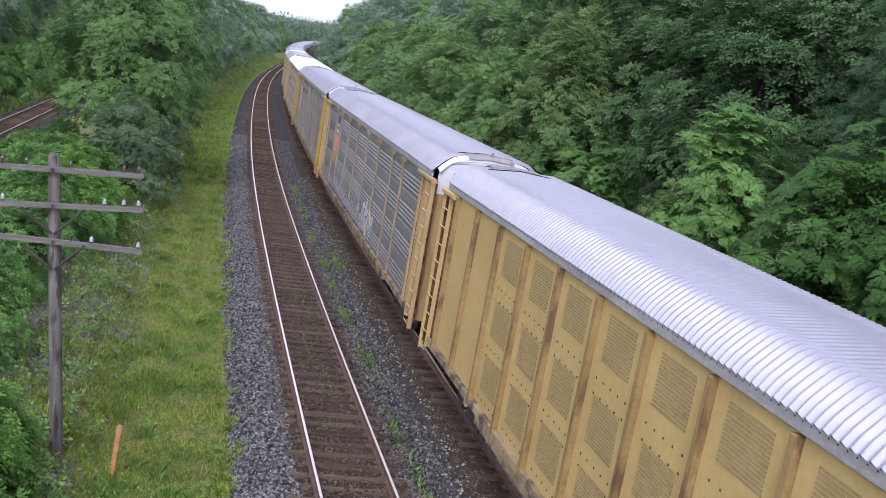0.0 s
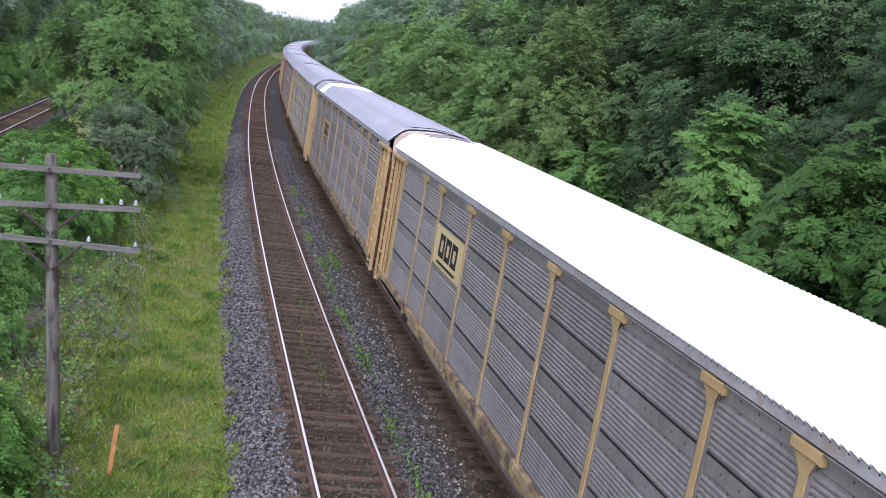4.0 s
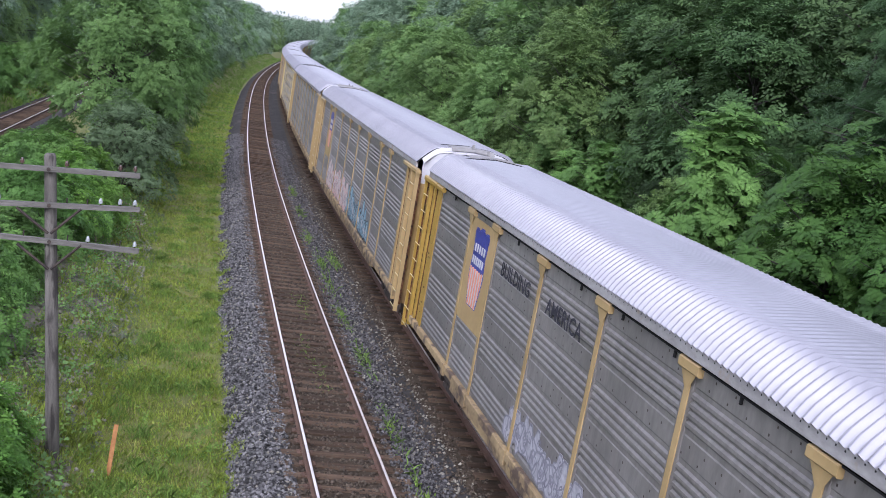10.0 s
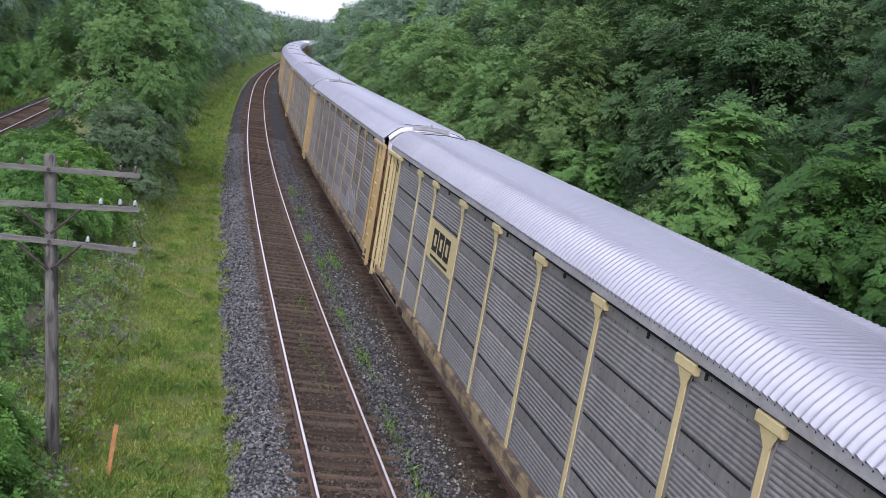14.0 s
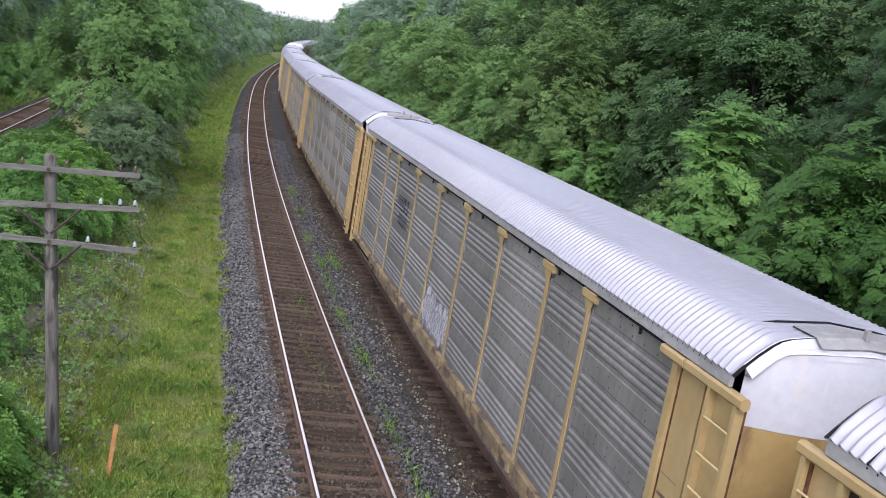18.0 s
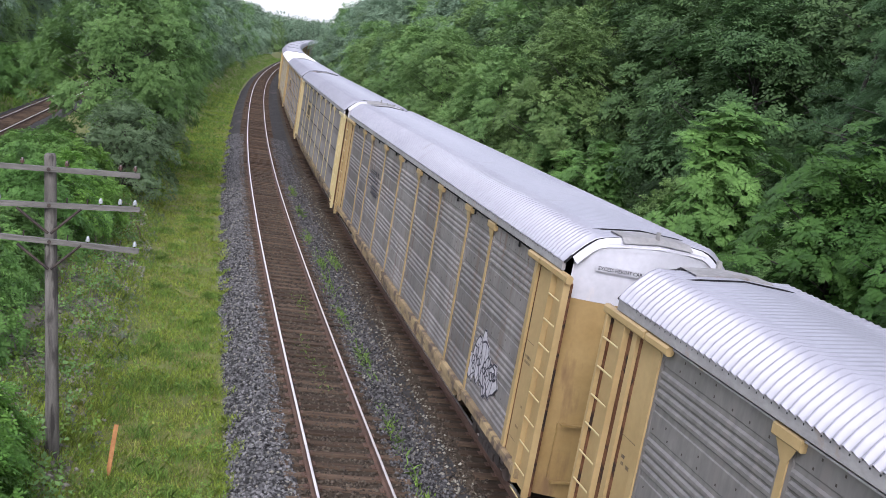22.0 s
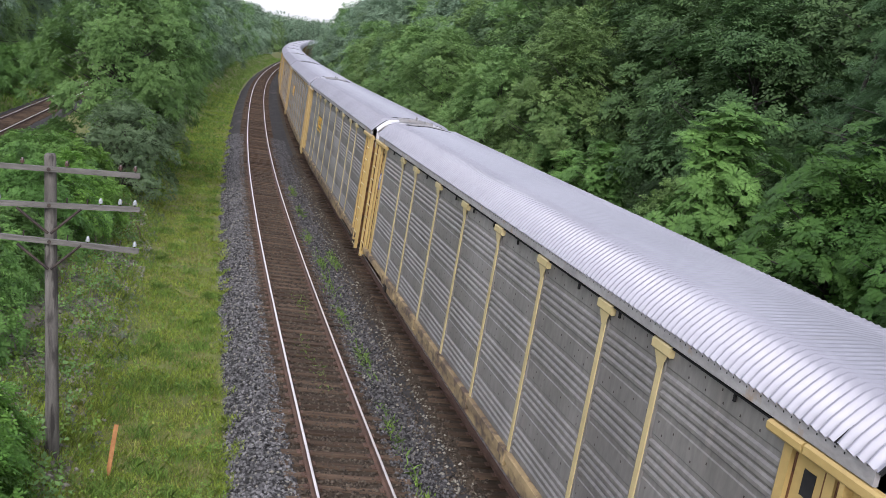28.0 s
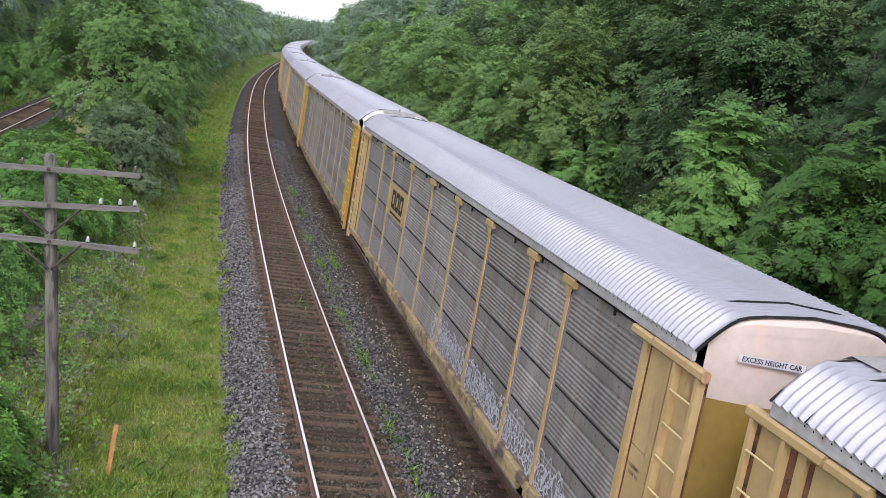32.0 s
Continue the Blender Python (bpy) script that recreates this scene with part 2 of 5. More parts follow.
    "tan": material("tan", (0.300, 0.212, 0.090), (0.378, 0.275, 0.124), size=0.9, fine=8, rough=0.55, bump=0.05, stain=(0.36, 0.22, 0.09), stain_at=0.63, stain_size=0.5, stain_stretch=(1, 1.6, 0.35), speck=0.3),
    "yellow": material("yellow", (0.385, 0.275, 0.098), (0.455, 0.330, 0.122), size=0.9, fine=8, rough=0.5, bump=0.05, stain=(0.40, 0.25, 0.08), stain_at=0.66, stain_size=0.5, stain_stretch=(1, 1.6, 0.35), speck=0.3),
    "pale_yellow": material("pale_yellow", (0.430, 0.355, 0.172), (0.500, 0.415, 0.208), size=0.9, fine=8, rough=0.5, bump=0.05, stain=(0.45, 0.32, 0.13), stain_at=0.66, stain_size=0.5, stain_stretch=(1, 1.6, 0.35), speck=0.3),
    "gold": material("gold", (0.280, 0.180, 0.032), (0.350, 0.230, 0.044), size=0.9, fine=8, rough=0.45, bump=0.05, stain=(0.33, 0.2, 0.05), stain_at=0.66, stain_size=0.5, stain_stretch=(1, 1.6, 0.35), speck=0.3),
    "rusty_tan": material("rusty_tan", (0.300, 0.208, 0.090), (0.385, 0.278, 0.128), size=0.8, fine=8, rough=0.65, bump=0.08, stain=(0.25, 0.13, 0.07), stain_at=0.58, stain_size=0.5, stain_stretch=(1, 1.6, 0.35), speck=0.3),
    "dirty_sill": material("dirty_sill", (0.150, 0.108, 0.060), (0.330, 0.245, 0.120), size=0.7, fine=8, rough=0.8, bump=0.15, stretch=(1, 0.5, 1), stain=(0.075, 0.052, 0.036), stain_at=0.48, stain_size=0.5, vary=0.2),
    "maroon": material("maroon", (0.115, 0.054, 0.047), (0.170, 0.085, 0.072), size=0.8, fine=9, rough=0.6, bump=0.06, stain=(0.12, 0.05, 0.04), stain_at=0.6, stain_size=0.5, speck=0.3),
    "white": material("white", (0.420, 0.420, 0.445), (0.510, 0.510, 0.535), size=0.8, fine=8, rough=0.5, bump=0.04, stain=(0.55, 0.50, 0.46), stain_at=0.62, stain_size=0.5, stain_stretch=(1, 2, 0.4), speck=0.3),
    "pinkish": material("pinkish", (0.400, 0.330, 0.285), (0.480, 0.400, 0.350), size=0.8, fine=8, rough=0.6, bump=0.04, stain=(0.5, 0.35, 0.27), stain_at=0.62, stain_size=0.5, stain_stretch=(1, 2, 0.4), speck=0.3),
    "black": material("black", (0.015, 0.015, 0.016), (0.03, 0.03, 0.031), size=0.5, fine=10, rough=0.6, bump=0.05),
    "ink": material("ink", (0.03, 0.03, 0.04), (0.05, 0.05, 0.06), size=0.5, fine=10, rough=0.6, bump=0.02),
    "gasket": material("gasket", (0.010, 0.010, 0.011), (0.022, 0.022, 0.022), size=0.3, fine=10, rough=0.8, bump=0.1),
    "running_gear": material("running_gear", (0.028, 0.022, 0.018), (0.07, 0.055, 0.045), size=0.4, fine=12, rough=0.85, bump=0.3),
    "wheel_steel": material("wheel_steel", (0.10, 0.075, 0.06), (0.19, 0.15, 0.13), size=0.3, fine=12, rough=0.6, metal=0.5, bump=0.1),
    "louvre": material("louvre", (0.250, 0.185, 0.075), (0.310, 0.230, 0.095), size=0.4, fine=14, rough=0.6, bump=0.1),
    # yellow post paint, stained, and browned all round for the posts' shadow side
    "ochre": material("ochre", (0.205, 0.135, 0.045), (0.285, 0.195, 0.070), size=0.6, fine=10, rough=0.6, bump=0.08, stain=(0.11, 0.06, 0.03), stain_at=0.52, stain_size=0.4, stain_stretch=(1, 1.6, 0.35)),
    "navy": material("navy", (0.035, 0.045, 0.22), (0.05, 0.06, 0.28), size=0.3, fine=10, rough=0.5, bump=0.02),
    "red": material("red", (0.55, 0.09, 0.07), (0.65, 0.13, 0.10), size=0.3, fine=10, rough=0.5, bump=0.02),
    "faded_red": material("faded_red", (0.62, 0.24, 0.14), (0.70, 0.32, 0.20), size=0.3, fine=10, rough=0.5, bump=0.02),
    "orange": material("orange", (0.70, 0.40, 0.05), (0.78, 0.47, 0.07), size=0.3, fine=10, rough=0.5, bump=0.02),
    "spray_pale": material("spray_pale", (0.420, 0.406, 0.420), (0.504, 0.490, 0.504), size=0.2, fine=10, rough=0.6, bump=0.02),
    "spray_white": material("spray_white", (0.50, 0.48, 0.47), (0.62, 0.60, 0.60), size=0.15, fine=10, rough=0.6, bump=0.02, stain=(0.40, 0.26, 0.22), stain_at=0.58, stain_size=0.3),
    "spray_pink": material("spray_pink", (0.55, 0.27, 0.24), (0.66, 0.38, 0.32), size=0.2, fine=10, rough=0.6, bump=0.02),
    "spray_blue": material("spray_blue", (0.138, 0.290, 0.368), (0.253, 0.405, 0.464), size=0.2, fine=10, rough=0.6, bump=0.02),
    "galv_pale": material("galv_pale", (0.30, 0.30, 0.32), (0.42, 0.42, 0.45), size=0.2, fine=10, rough=0.6, bump=0.02),
    "spray_grey": material("spray_grey", (0.16, 0.16, 0.19), (0.24, 0.24, 0.27), size=0.2, fine=10, rough=0.6, bump=0.02),
}

for dull in ("gasket", "black", "ink", "iron", "rust", "ballast", "track_dirt", "stone", "dark_stone", "brown_stone", "tie"):
    M[dull].node_tree.nodes["Principled BSDF"].inputs["Specular IOR Level"].default_value = 0.12


# ---- mesh helpers ----
def mesh(name, verts, faces, mat, smooth=False):
    me = bpy.data.meshes.new(name)
    me.from_pydata([tuple(v) for v in verts], [], faces)
    me.materials.append(M[mat])
    if smooth:
        me.shade_smooth()
    me.update()
    return me


def quick_mesh(name, verts, corners, mat):
    """A large mesh of faces with the same number of corners, from arrays."""
    me = bpy.data.meshes.new(name)
    count, size = corners.shape
    me.vertices.add(len(verts))
    me.vertices.foreach_set("co", np.ascontiguousarray(verts, np.float32).ravel())
    me.loops.add(count * size)
    me.loops.foreach_set("vertex_index", np.ascontiguousarray(corners, np.int32).ravel())
    me.polygons.add(count)
    me.polygons.foreach_set("loop_start", np.arange(0, count * size, size, dtype=np.int32))
    me.materials.append(M[mat])
    me.update(calc_edges=True)
    return me


class Shape:
    """Gathers boxes, tubes and sheets into one mesh."""

    def __init__(self):
        self.v, self.f = [], []

    def add(self, verts, faces):
        base = len(self.v)
        self.v += [tuple(v) for v in verts]
        self.f += [tuple(base + i for i in f) for f in faces]
        return self

    def box(self, x0, x1, y0, y1, z0, z1, cut=0.0):
        """A box; cut bevels the four edges that run along y."""
        c = min(cut, abs(x1 - x0) * 0.45, abs(z1 - z0) * 0.45)
        if c > 0:
            ring = [(x0 + c, z0), (x1 - c, z0), (x1, z0 + c), (x1, z1 - c), (x1 - c, z1), (x0 + c, z1), (x0, z1 - c), (x0, z0 + c)]
        else:
            ring = [(x0, z0), (x1, z0), (x1, z1), (x0, z1)]
        n = len(ring)
        verts = [(x, y0, z) for x, z in ring] + [(x, y1, z) for x, z in ring]
        faces = [(i, (i + 1) % n, n + (i + 1) % n, n + i) for i in range(n)]
        faces += [tuple(range(n - 1, -1, -1)), tuple(range(n, 2 * n))]
        return self.add(verts, faces)

    def tube(self, a, b, r0, r1, n=8):
        a, b = Vector(a), Vector(b)
        turn = (b - a).to_track_quat("Z", "Y")
        verts = []
        for p, r in ((a, r0), (b, r1)):
            verts += [p + turn @ Vector((r * math.cos(q * math.tau / n), r * math.sin(q * math.tau / n), 0)) for q in range(n)]
        faces = [(i, (i + 1) % n, n + (i + 1) % n, n + i) for i in range(n)] + [tuple(range(n - 1, -1, -1)), tuple(range(n, 2 * n))]
        return self.add(verts, faces)

    def sheet(self, rows):
        n = len(rows[0])
        return self.add([p for r in rows for p in r], [(i * n + j, i * n + j + 1, (i + 1) * n + j + 1, (i + 1) * n + j) for i in range(len(rows) - 1) for j in range(n - 1)])

    def mesh(self, name, mat, smooth=False):
        return mesh(name, self.v, self.f, mat, smooth)


def part(name, me, parent, label="", m=None):
    ob = new(name, me)
    ob.parent = parent
    if m is not None:
        ob.matrix_local = m
    return tagged(ob, label)


# ---- ground, one sheet to the horizon ----
def ground():
    us = np.concatenate([np.arange(-760, -20, 40), np.arange(-20, 10, 1.0), np.arange(10, 50, 0.4), np.arange(50, 90, 0.9), np.arange(90, 200, 3), np.arange(200, 700, 20), np.arange(700, 1450, 60)])
    ds = np.concatenate([[-3500, -1200, -500, -250, -140, -90], np.arange(-70, -22, 4), np.arange(-22, -8, 1.0), np.arange(-8, -2.3, 0.3), [-1.0, 2.0, 5.0, 6.3],
                         np.arange(6.6, 14, 0.9), np.arange(14, 60, 4), [75, 110, 180, 350, 600, 900]])
    rows = []
    for u in us:
        x, y, _ = on_line(u, ds)
        rows.append([(float(x[i]), float(y[i]), ground_height(u, float(d))) for i, d in enumerate(ds)])
    far = rows[-1]
    rows.append([(x * 1.0 + 400, y + 3500, z + 10) for x, y, z in far])
    ob = new("ground", Shape().sheet(rows).mesh("ground", "soil", True))
    ob.data.materials.append(M["verge"])
    ob.data.materials.append(M["rocky"])
    n = len(ds)
    for f in ob.data.polygons:
        i, j = divmod(f.index, n - 1)
        d, u = (ds[j] + ds[j + 1]) / 2, us[min(i, len(us) - 1)]
        wob = 0.7 * bumpy(u, d, 3.0, 9.2) if u < 48 else 0.0
        if (-5.2 + wob if u < 55 else -8.5) < d < -1.5 or -21 < d < -10.5:
            f.material_index = 1
        elif -9.0 < d <= -5.2 + wob and u < 46:
            f.material_index = 2
    tagged(ob, "rough green and stony ground along a railway cutting", "ground", kind="structure")


ground()


BED = []


def ballast():
    us = np.concatenate([np.arange(-300, 6, 10), np.arange(6, 70, 0.5), np.arange(70, 160, 1.5), np.arange(160, 760, 8)])
    ds = np.array([-2.75, -2.45, -2.15, -1.85, -1.6, -1.35, -1.1, -0.75, -0.35, 0, 0.35, 0.75, 1.1, 1.35, 1.6, 1.85, 2.1, 2.4, 2.65, 2.9, 3.25, 3.65, 4.0, 4.35, 4.75, 5.1, 5.4, 5.7, 6.0, 6.3, 6.7, 7.1])
    level = np.interp(ds, [-2.75, -2.3, -1.7, -1.35, 1.35, 1.75, 2.0, 2.4, 2.65, 5.35, 5.7, 7.1], [-0.85, -0.60, -0.26, -0.215, -0.215, -0.27, -0.33, -0.27, -0.225, -0.225, -0.3, -1.15])
    BED[:] = [ds, level - np.where(np.abs(ds - np.where(ds < 2.0, 0, APART)) < 1.9, BANK * (ds - np.where(ds < 2.0, 0, APART)), 0)]
    rows = []
    for u in us:
        x, y, _ = on_line(u, ds)
        row = []
        for i, d in enumerate(ds):
            middle = 0.0 if d < 2.0 else APART
            cant = -BANK * (d - middle) if abs(d - middle) < 1.9 else 0.0
            row.append((float(x[i]), float(y[i]), float(level[i]) + cant + 0.03 * bumpy(x[i], y[i], 0.35, 1.3) + 0.02 * bumpy(x[i], y[i], 1.6, 5.3)))
        rows.append(row)
    ob = new("ballast", Shape().sheet(rows).mesh("ballast", "ballast", True))
    ob.data.materials.append(M["track_dirt"])
    n = len(ds) - 1
    for f in ob.data.polygons:
        d = (ds[f.index % n] + ds[f.index % n + 1]) / 2
        if abs(d) < 1.3 or abs(d - APART) < 1.7:
            f.material_index = 1
    tagged(ob, "bed of grey crushed stone, browned between the rails", "ballast", kind="structure")


ballast()

RAIL = [(-0.066, -0.172), (0.066, -0.172), (0.066, -0.158), (0.012, -0.14), (0.012, -0.045), (0.034, -0.034), (0.034, -0.012), (0.027, -0.001), (0.0, 0.002), (-0.027, -0.001), (-0.034, -0.012), (-0.034, -0.034), (-0.012, -0.045), (-0.012, -0.14), (-0.066, -0.158)]


def rail(name, poses, parent):
    n = len(RAIL)
    verts, faces, tops = [], [], []
    for m in poses:
        verts += [m @ Vector((x, 0, z)) for x, z in RAIL]
    for i in range(len(poses) - 1):
        for j in range(n):
            a, b = i * n + j, i * n + (j + 1) % n
            tops.append(j in (7, 8))
            faces.append((a, b, b + n, a + n))
    me = mesh(name, verts, faces, "rail_side")
    me.materials.append(M["rail_head"])
    me.polygons.foreach_set("material_index", [int(t) for t in tops])
    return part(name, me, parent, "rusty steel rail with a bright worn head")


def tie_mesh():
    return Shape().box(-1.30, 1.30, -0.115, 0.115, -0.34, -0.168, 0.012).mesh("tie", "tie")


def plate_mesh():
    s = Shape().box(-0.17, 0.17, -0.09, 0.09, -0.170, -0.152, 0.004)
    for x in (-0.10, 0.10):
        for y in (-0.05, 0.05):
            s.box(x - 0.014, x + 0.014, y - 0.014, y + 0.014, -0.152, -0.125)
    return s.mesh("tie_plate", "rail_side")


TIE, PLATE = tie_mesh(), plate_mesh()


def line_track(name, d0, label, singles):
    top = tagged(new(name), label, "railway track", kind="structure")
    us = list(np.arange(-300, 0, 20.0)) + list(np.arange(0, 200, 2.0)) + list(np.arange(200, 760, 6.0))
    for side in (-GAUGE, GAUGE):
        rail("rail", [track_pose(u, d0, side) for u in us], top)
    rng = random.Random(4 + int(d0))
    joined, plates = Shape(), Shape()
    u, k = 9.0, 0
    while u < 300:
        m = track_pose(u, d0, rng.uniform(-0.06, 0.06), rng.uniform(-0.022, 0.0)) @ Matrix.Rotation(rng.uniform(-0.025, 0.025), 4, "Z")
        if k < singles:
            part("tie", TIE, top, "", m)
        else:
            joined.add([m @ v.co for v in TIE.vertices], [tuple(f.vertices) for f in TIE.polygons])
        if u < 60:
            for side in (-GAUGE, GAUGE):
                pm = track_pose(u, d0, side)
                plates.add([pm @ v.co for v in PLATE.vertices], [tuple(f.vertices) for f in PLATE.polygons])
        u += 0.545 + rng.uniform(-0.03, 0.03)
        k += 1
    tagged(part("far_ties", joined.mesh("far_ties", "tie"), top), kind="stuff")
    tagged(part("tie_plates", plates.mesh("tie_plates", "rail_side"), top), kind="stuff")


def side_track():
    """The lone track on the far bank."""
    top = tagged(new("branch_track"), "lone railway track behind the trees on grey ballast", "railway track", kind="structure")

    def at(v, side, z=0.0):
        h = radians(2.07)
        return Matrix.Translation((-11.45 + math.sin(h) * (v - 74), v, z)) @ Matrix.Rotation(-h, 4, "Z") @ Matrix.Translation((side, 0, 0))
    vs = np.arange(-60, 400, 6.0)
    for side in (-GAUGE, GAUGE):
        rail("rail", [at(v, side) for v in vs], top)
    rng = random.Random(8)
    joined = Shape()
    for i, v in enumerate(np.arange(20, 300, 0.56)):
        m = at(v, rng.uniform(-0.05, 0.05)) @ Matrix.Rotation(rng.uniform(-0.02, 0.02), 4, "Z")
        if 72 < v < 105:
            part("tie", TIE, top, "", m)
        else:
            joined.add([m @ q.co for q in TIE.vertices], [tuple(f.vertices) for f in TIE.polygons])
    tagged(part("far_ties", joined.mesh("far_ties", "tie"), top), kind="stuff")
    rows = []
    for v in np.arange(-60, 400, 2.0):
        rows.append([tuple((at(v, d) @ Vector((0, 0, z + 0.03 * bumpy(v, d, 0.5)))).to_tuple()) for d, z in ((-3.0, -0.75), (-2.4, -0.45), (-1.6, -0.23), (-0.7, -0.22), (0.7, -0.22), (1.5, -0.23), (2.0, -0.42), (2.9, -0.8))])
    me = Shape().sheet(rows).mesh("branch_ballast", "ballast", True)
    part("bed", me, top, "grey crushed stone")


# ---- trees ----
def unit(a):
    return a / np.maximum(np.linalg.norm(a, axis=1, keepdims=True), 1e-6)


def sprays(rng, centres, outward, per, size, droop, long=1.9, wild=1.0):
    """Sprays of leaves: each a short twig with leaves on both sides. Returns vertices and quads."""
    n = len(centres)
    twig = unit(outward + rng.normal(0, 0.45, (n, 3)) + np.array([0, 0, 0.15 - droop]))
    side = unit(np.cross(twig, np.array([0, 0, 1.0]) + rng.normal(0, 0.25, (n, 3))))
    over = unit(np.cross(side, twig))
    out = []
    for j in range(per):
        f = j / max(1, per - 1)
        sign = 1 if j % 2 else -1
        base = centres + twig * (size * (long * f - 0.4))
        if j == per - 1:
            way = twig
        else:
            way = unit(twig * 0.65 + side * sign + np.array([0, 0, -droop]) + rng.normal(0, 0.22 * wild, (n, 3)))
        length = size * rng.uniform(0.75, 1.25, (n, 1)) * (1.0 if long < 3 else 1.15 - 0.5 * f)
        across = unit(np.cross(way, over + rng.normal(0, 0.3 * wild, (n, 3)))) * length * 0.27
        middle = base + way * length * 0.5 + over * length * 0.06
        out.append(np.stack([base, middle - across, base + way * length - np.array([0, 0, 1]) * length * droop * 0.4, middle + across], 1))
    quads = np.concatenate(out).reshape(-1, 3)
    return quads, np.arange(len(quads)).reshape(-1, 4)


def fan(nr, mid, out, reach, twigs, per, leaf, droop=0.45, thick=0.55, wide=0.27):
    """Pads of foliage: twigs that spread over a low dome, with leaves that lie flat on it. Returns vertices and quads."""
    k = np.repeat(np.arange(len(mid)), twigs)
    n = len(k)
    up = unit(out * 0.75 + np.array([0, 0, 0.75]))[k]
    t1 = unit(np.cross(up, np.array([0.31, 0.95, 0.05])))
    t2 = np.cross(up, t1)
    az, rho = nr.uniform(0, math.tau, (n, 1)), np.sqrt(nr.uniform(0.02, 1, (n, 1)))
    ray = np.cos(az) * t1 + np.sin(az) * t2
    r = reach[k][:, None] * nr.uniform(0.85, 1.15, (n, 1))
    rise = np.where(nr.uniform(0, 1, (n, 1)) < 0.2, -0.15, thick) * (1 - rho ** 2)
    base = mid[k] + ray * r * rho * 0.85 + up * r * rise + nr.normal(0, 0.05, (n, 3)) * r
    twig = unit(ray * (0.5 + rho) + out[k] * 0.25 + up * (0.30 - droop * rho) + nr.normal(0, 0.2, (n, 3)))
    face = unit(up + ray * rho * 0.75 + nr.normal(0, 0.24, (n, 3)))
    side = unit(np.cross(face, twig))
    face = np.cross(twig, side)
    quads = []
    for j in range(per):
        f = j / max(1, per - 1)
        way = twig if j == per - 1 else unit(twig * 0.7 + side * (1 if j % 2 else -1) + nr.normal(0, 0.16, (n, 3)))
        size = leaf * nr.uniform(0.75, 1.25, (n, 1))
        across = unit(np.cross(way, face + nr.normal(0, 0.16, (n, 3)))) * size * wide
        start = base + twig * leaf * (1.5 * f - 0.4)
        middle = start + way * size * 0.5 + face * size * 0.07
        quads.append(np.stack([start, middle - across, start + way * size - np.array([0, 0, 1]) * size * 0.12, middle + across], 1))
    v = np.concatenate(quads).reshape(-1, 3)
    return v, np.arange(len(v)).reshape(-1, 4)


def rosettes(nr, mid, out, count, length, leaf):
    """Whorls of long feathered leaves that arch out from the ends of the twigs."""
    k = np.repeat(np.arange(len(mid)), count)
    n = len(k)
    up = unit(out * 0.7 + np.array([0, 0, 0.65]) + nr.normal(0, 0.25, (len(mid), 3)))[k]
    t1 = unit(np.cross(up, np.array([0.31, 0.95, 0.05])))
    t2 = np.cross(up, t1)
    az = (np.tile(np.arange(count), len(mid)) * math.tau / count + nr.uniform(-0.35, 0.35, n))[:, None]
    ray = unit(np.cos(az) * t1 + np.sin(az) * t2 + out[k] * 0.35)
    side = unit(np.cross(up, ray))
    span = length * nr.uniform(0.7, 1.2, (n, 1))
    arch = nr.uniform(0.2, 0.6, (n, 1))
    quads = []
    for t in np.linspace(0.22, 1.0, 7):
        tangent = unit(ray + up * (arch - 1.1 * t))
        start = mid[k] + ray * span * t + up * span * (arch * t - 0.55 * t * t)
        face = np.cross(tangent, side) * -1
        for sign in ((-1, 1) if t < 0.99 else (-1, 0, 1)):
            way = unit(side * sign + tangent * (0.5 if sign else 1) - np.array([0, 0, 0.15]) + nr.normal(0, 0.08, (n, 3)))
            size = leaf * (0.7 + 0.5 * math.sin(math.pi * t)) * nr.uniform(0.85, 1.15, (n, 1))
            across = unit(np.cross(way, face + nr.normal(0, 0.10, (n, 3)))) * size * 0.2
            middle = start + way * size * 0.45 + face * size * 0.05
            quads.append(np.stack([start, middle - across, start + way * size, middle + across], 1))
    v = np.concatenate(quads).reshape(-1, 3)
    return v, np.arange(len(v)).reshape(-1, 4)


def crown_pads(nr, height, spread, low, count, shape, gaps):
    """Where the pads of a crown sit: middles and outward ways, over an uneven outline with deep bays."""
    f = (np.arange(count) + nr.uniform(0, 1, count)) / count
    f = f if shape != "cone" else f ** 1.35
    wide = {"round": np.sin(math.pi * np.clip(0.16 + 0.80 * f, 0, 1)) ** 0.7, "cone": (1.02 - 0.92 * f) * np.clip(0.45 + 3 * f, 0, 1),
            "broad": np.clip(0.72 + 1.3 * f, 0, 1) * np.sqrt(np.clip(1.03 - f ** 2.2, 0, 1)), "dome": np.sqrt(np.clip(1.05 - f * f, 0, 1)), "tall": 0.95 * np.sqrt(np.clip(1.04 - f ** 1.5, 0, 1)) * np.clip(0.6 + 2 * f, 0, 1)}[shape]
    turn = np.arange(count) * 2.39996 + nr.uniform(-0.5, 0.5, count)
    seed = nr.uniform(0, 50)
    bay = np.array([noise.noise((math.cos(a) * 1.3 + seed, math.sin(a) * 1.3, q * 3.2)) for a, q in zip(turn, f)])
    depth = np.where(nr.uniform(0, 1, count) < 0.22, nr.uniform(0.25, 0.7, count), nr.uniform(0.8, 1.05, count))
    r = spread * wide * depth * (1 + gaps * bay)
    z = height * (low + (0.97 - low) * f)
    mid = np.stack([np.cos(turn) * r, np.sin(turn) * r, z + spread * 0.10 * nr.normal(0, 1, count)], 1)
    out = unit(np.stack([np.cos(turn) * wide, np.sin(turn) * wide, (f - 0.45) * 1.3], 1))
    return mid, out


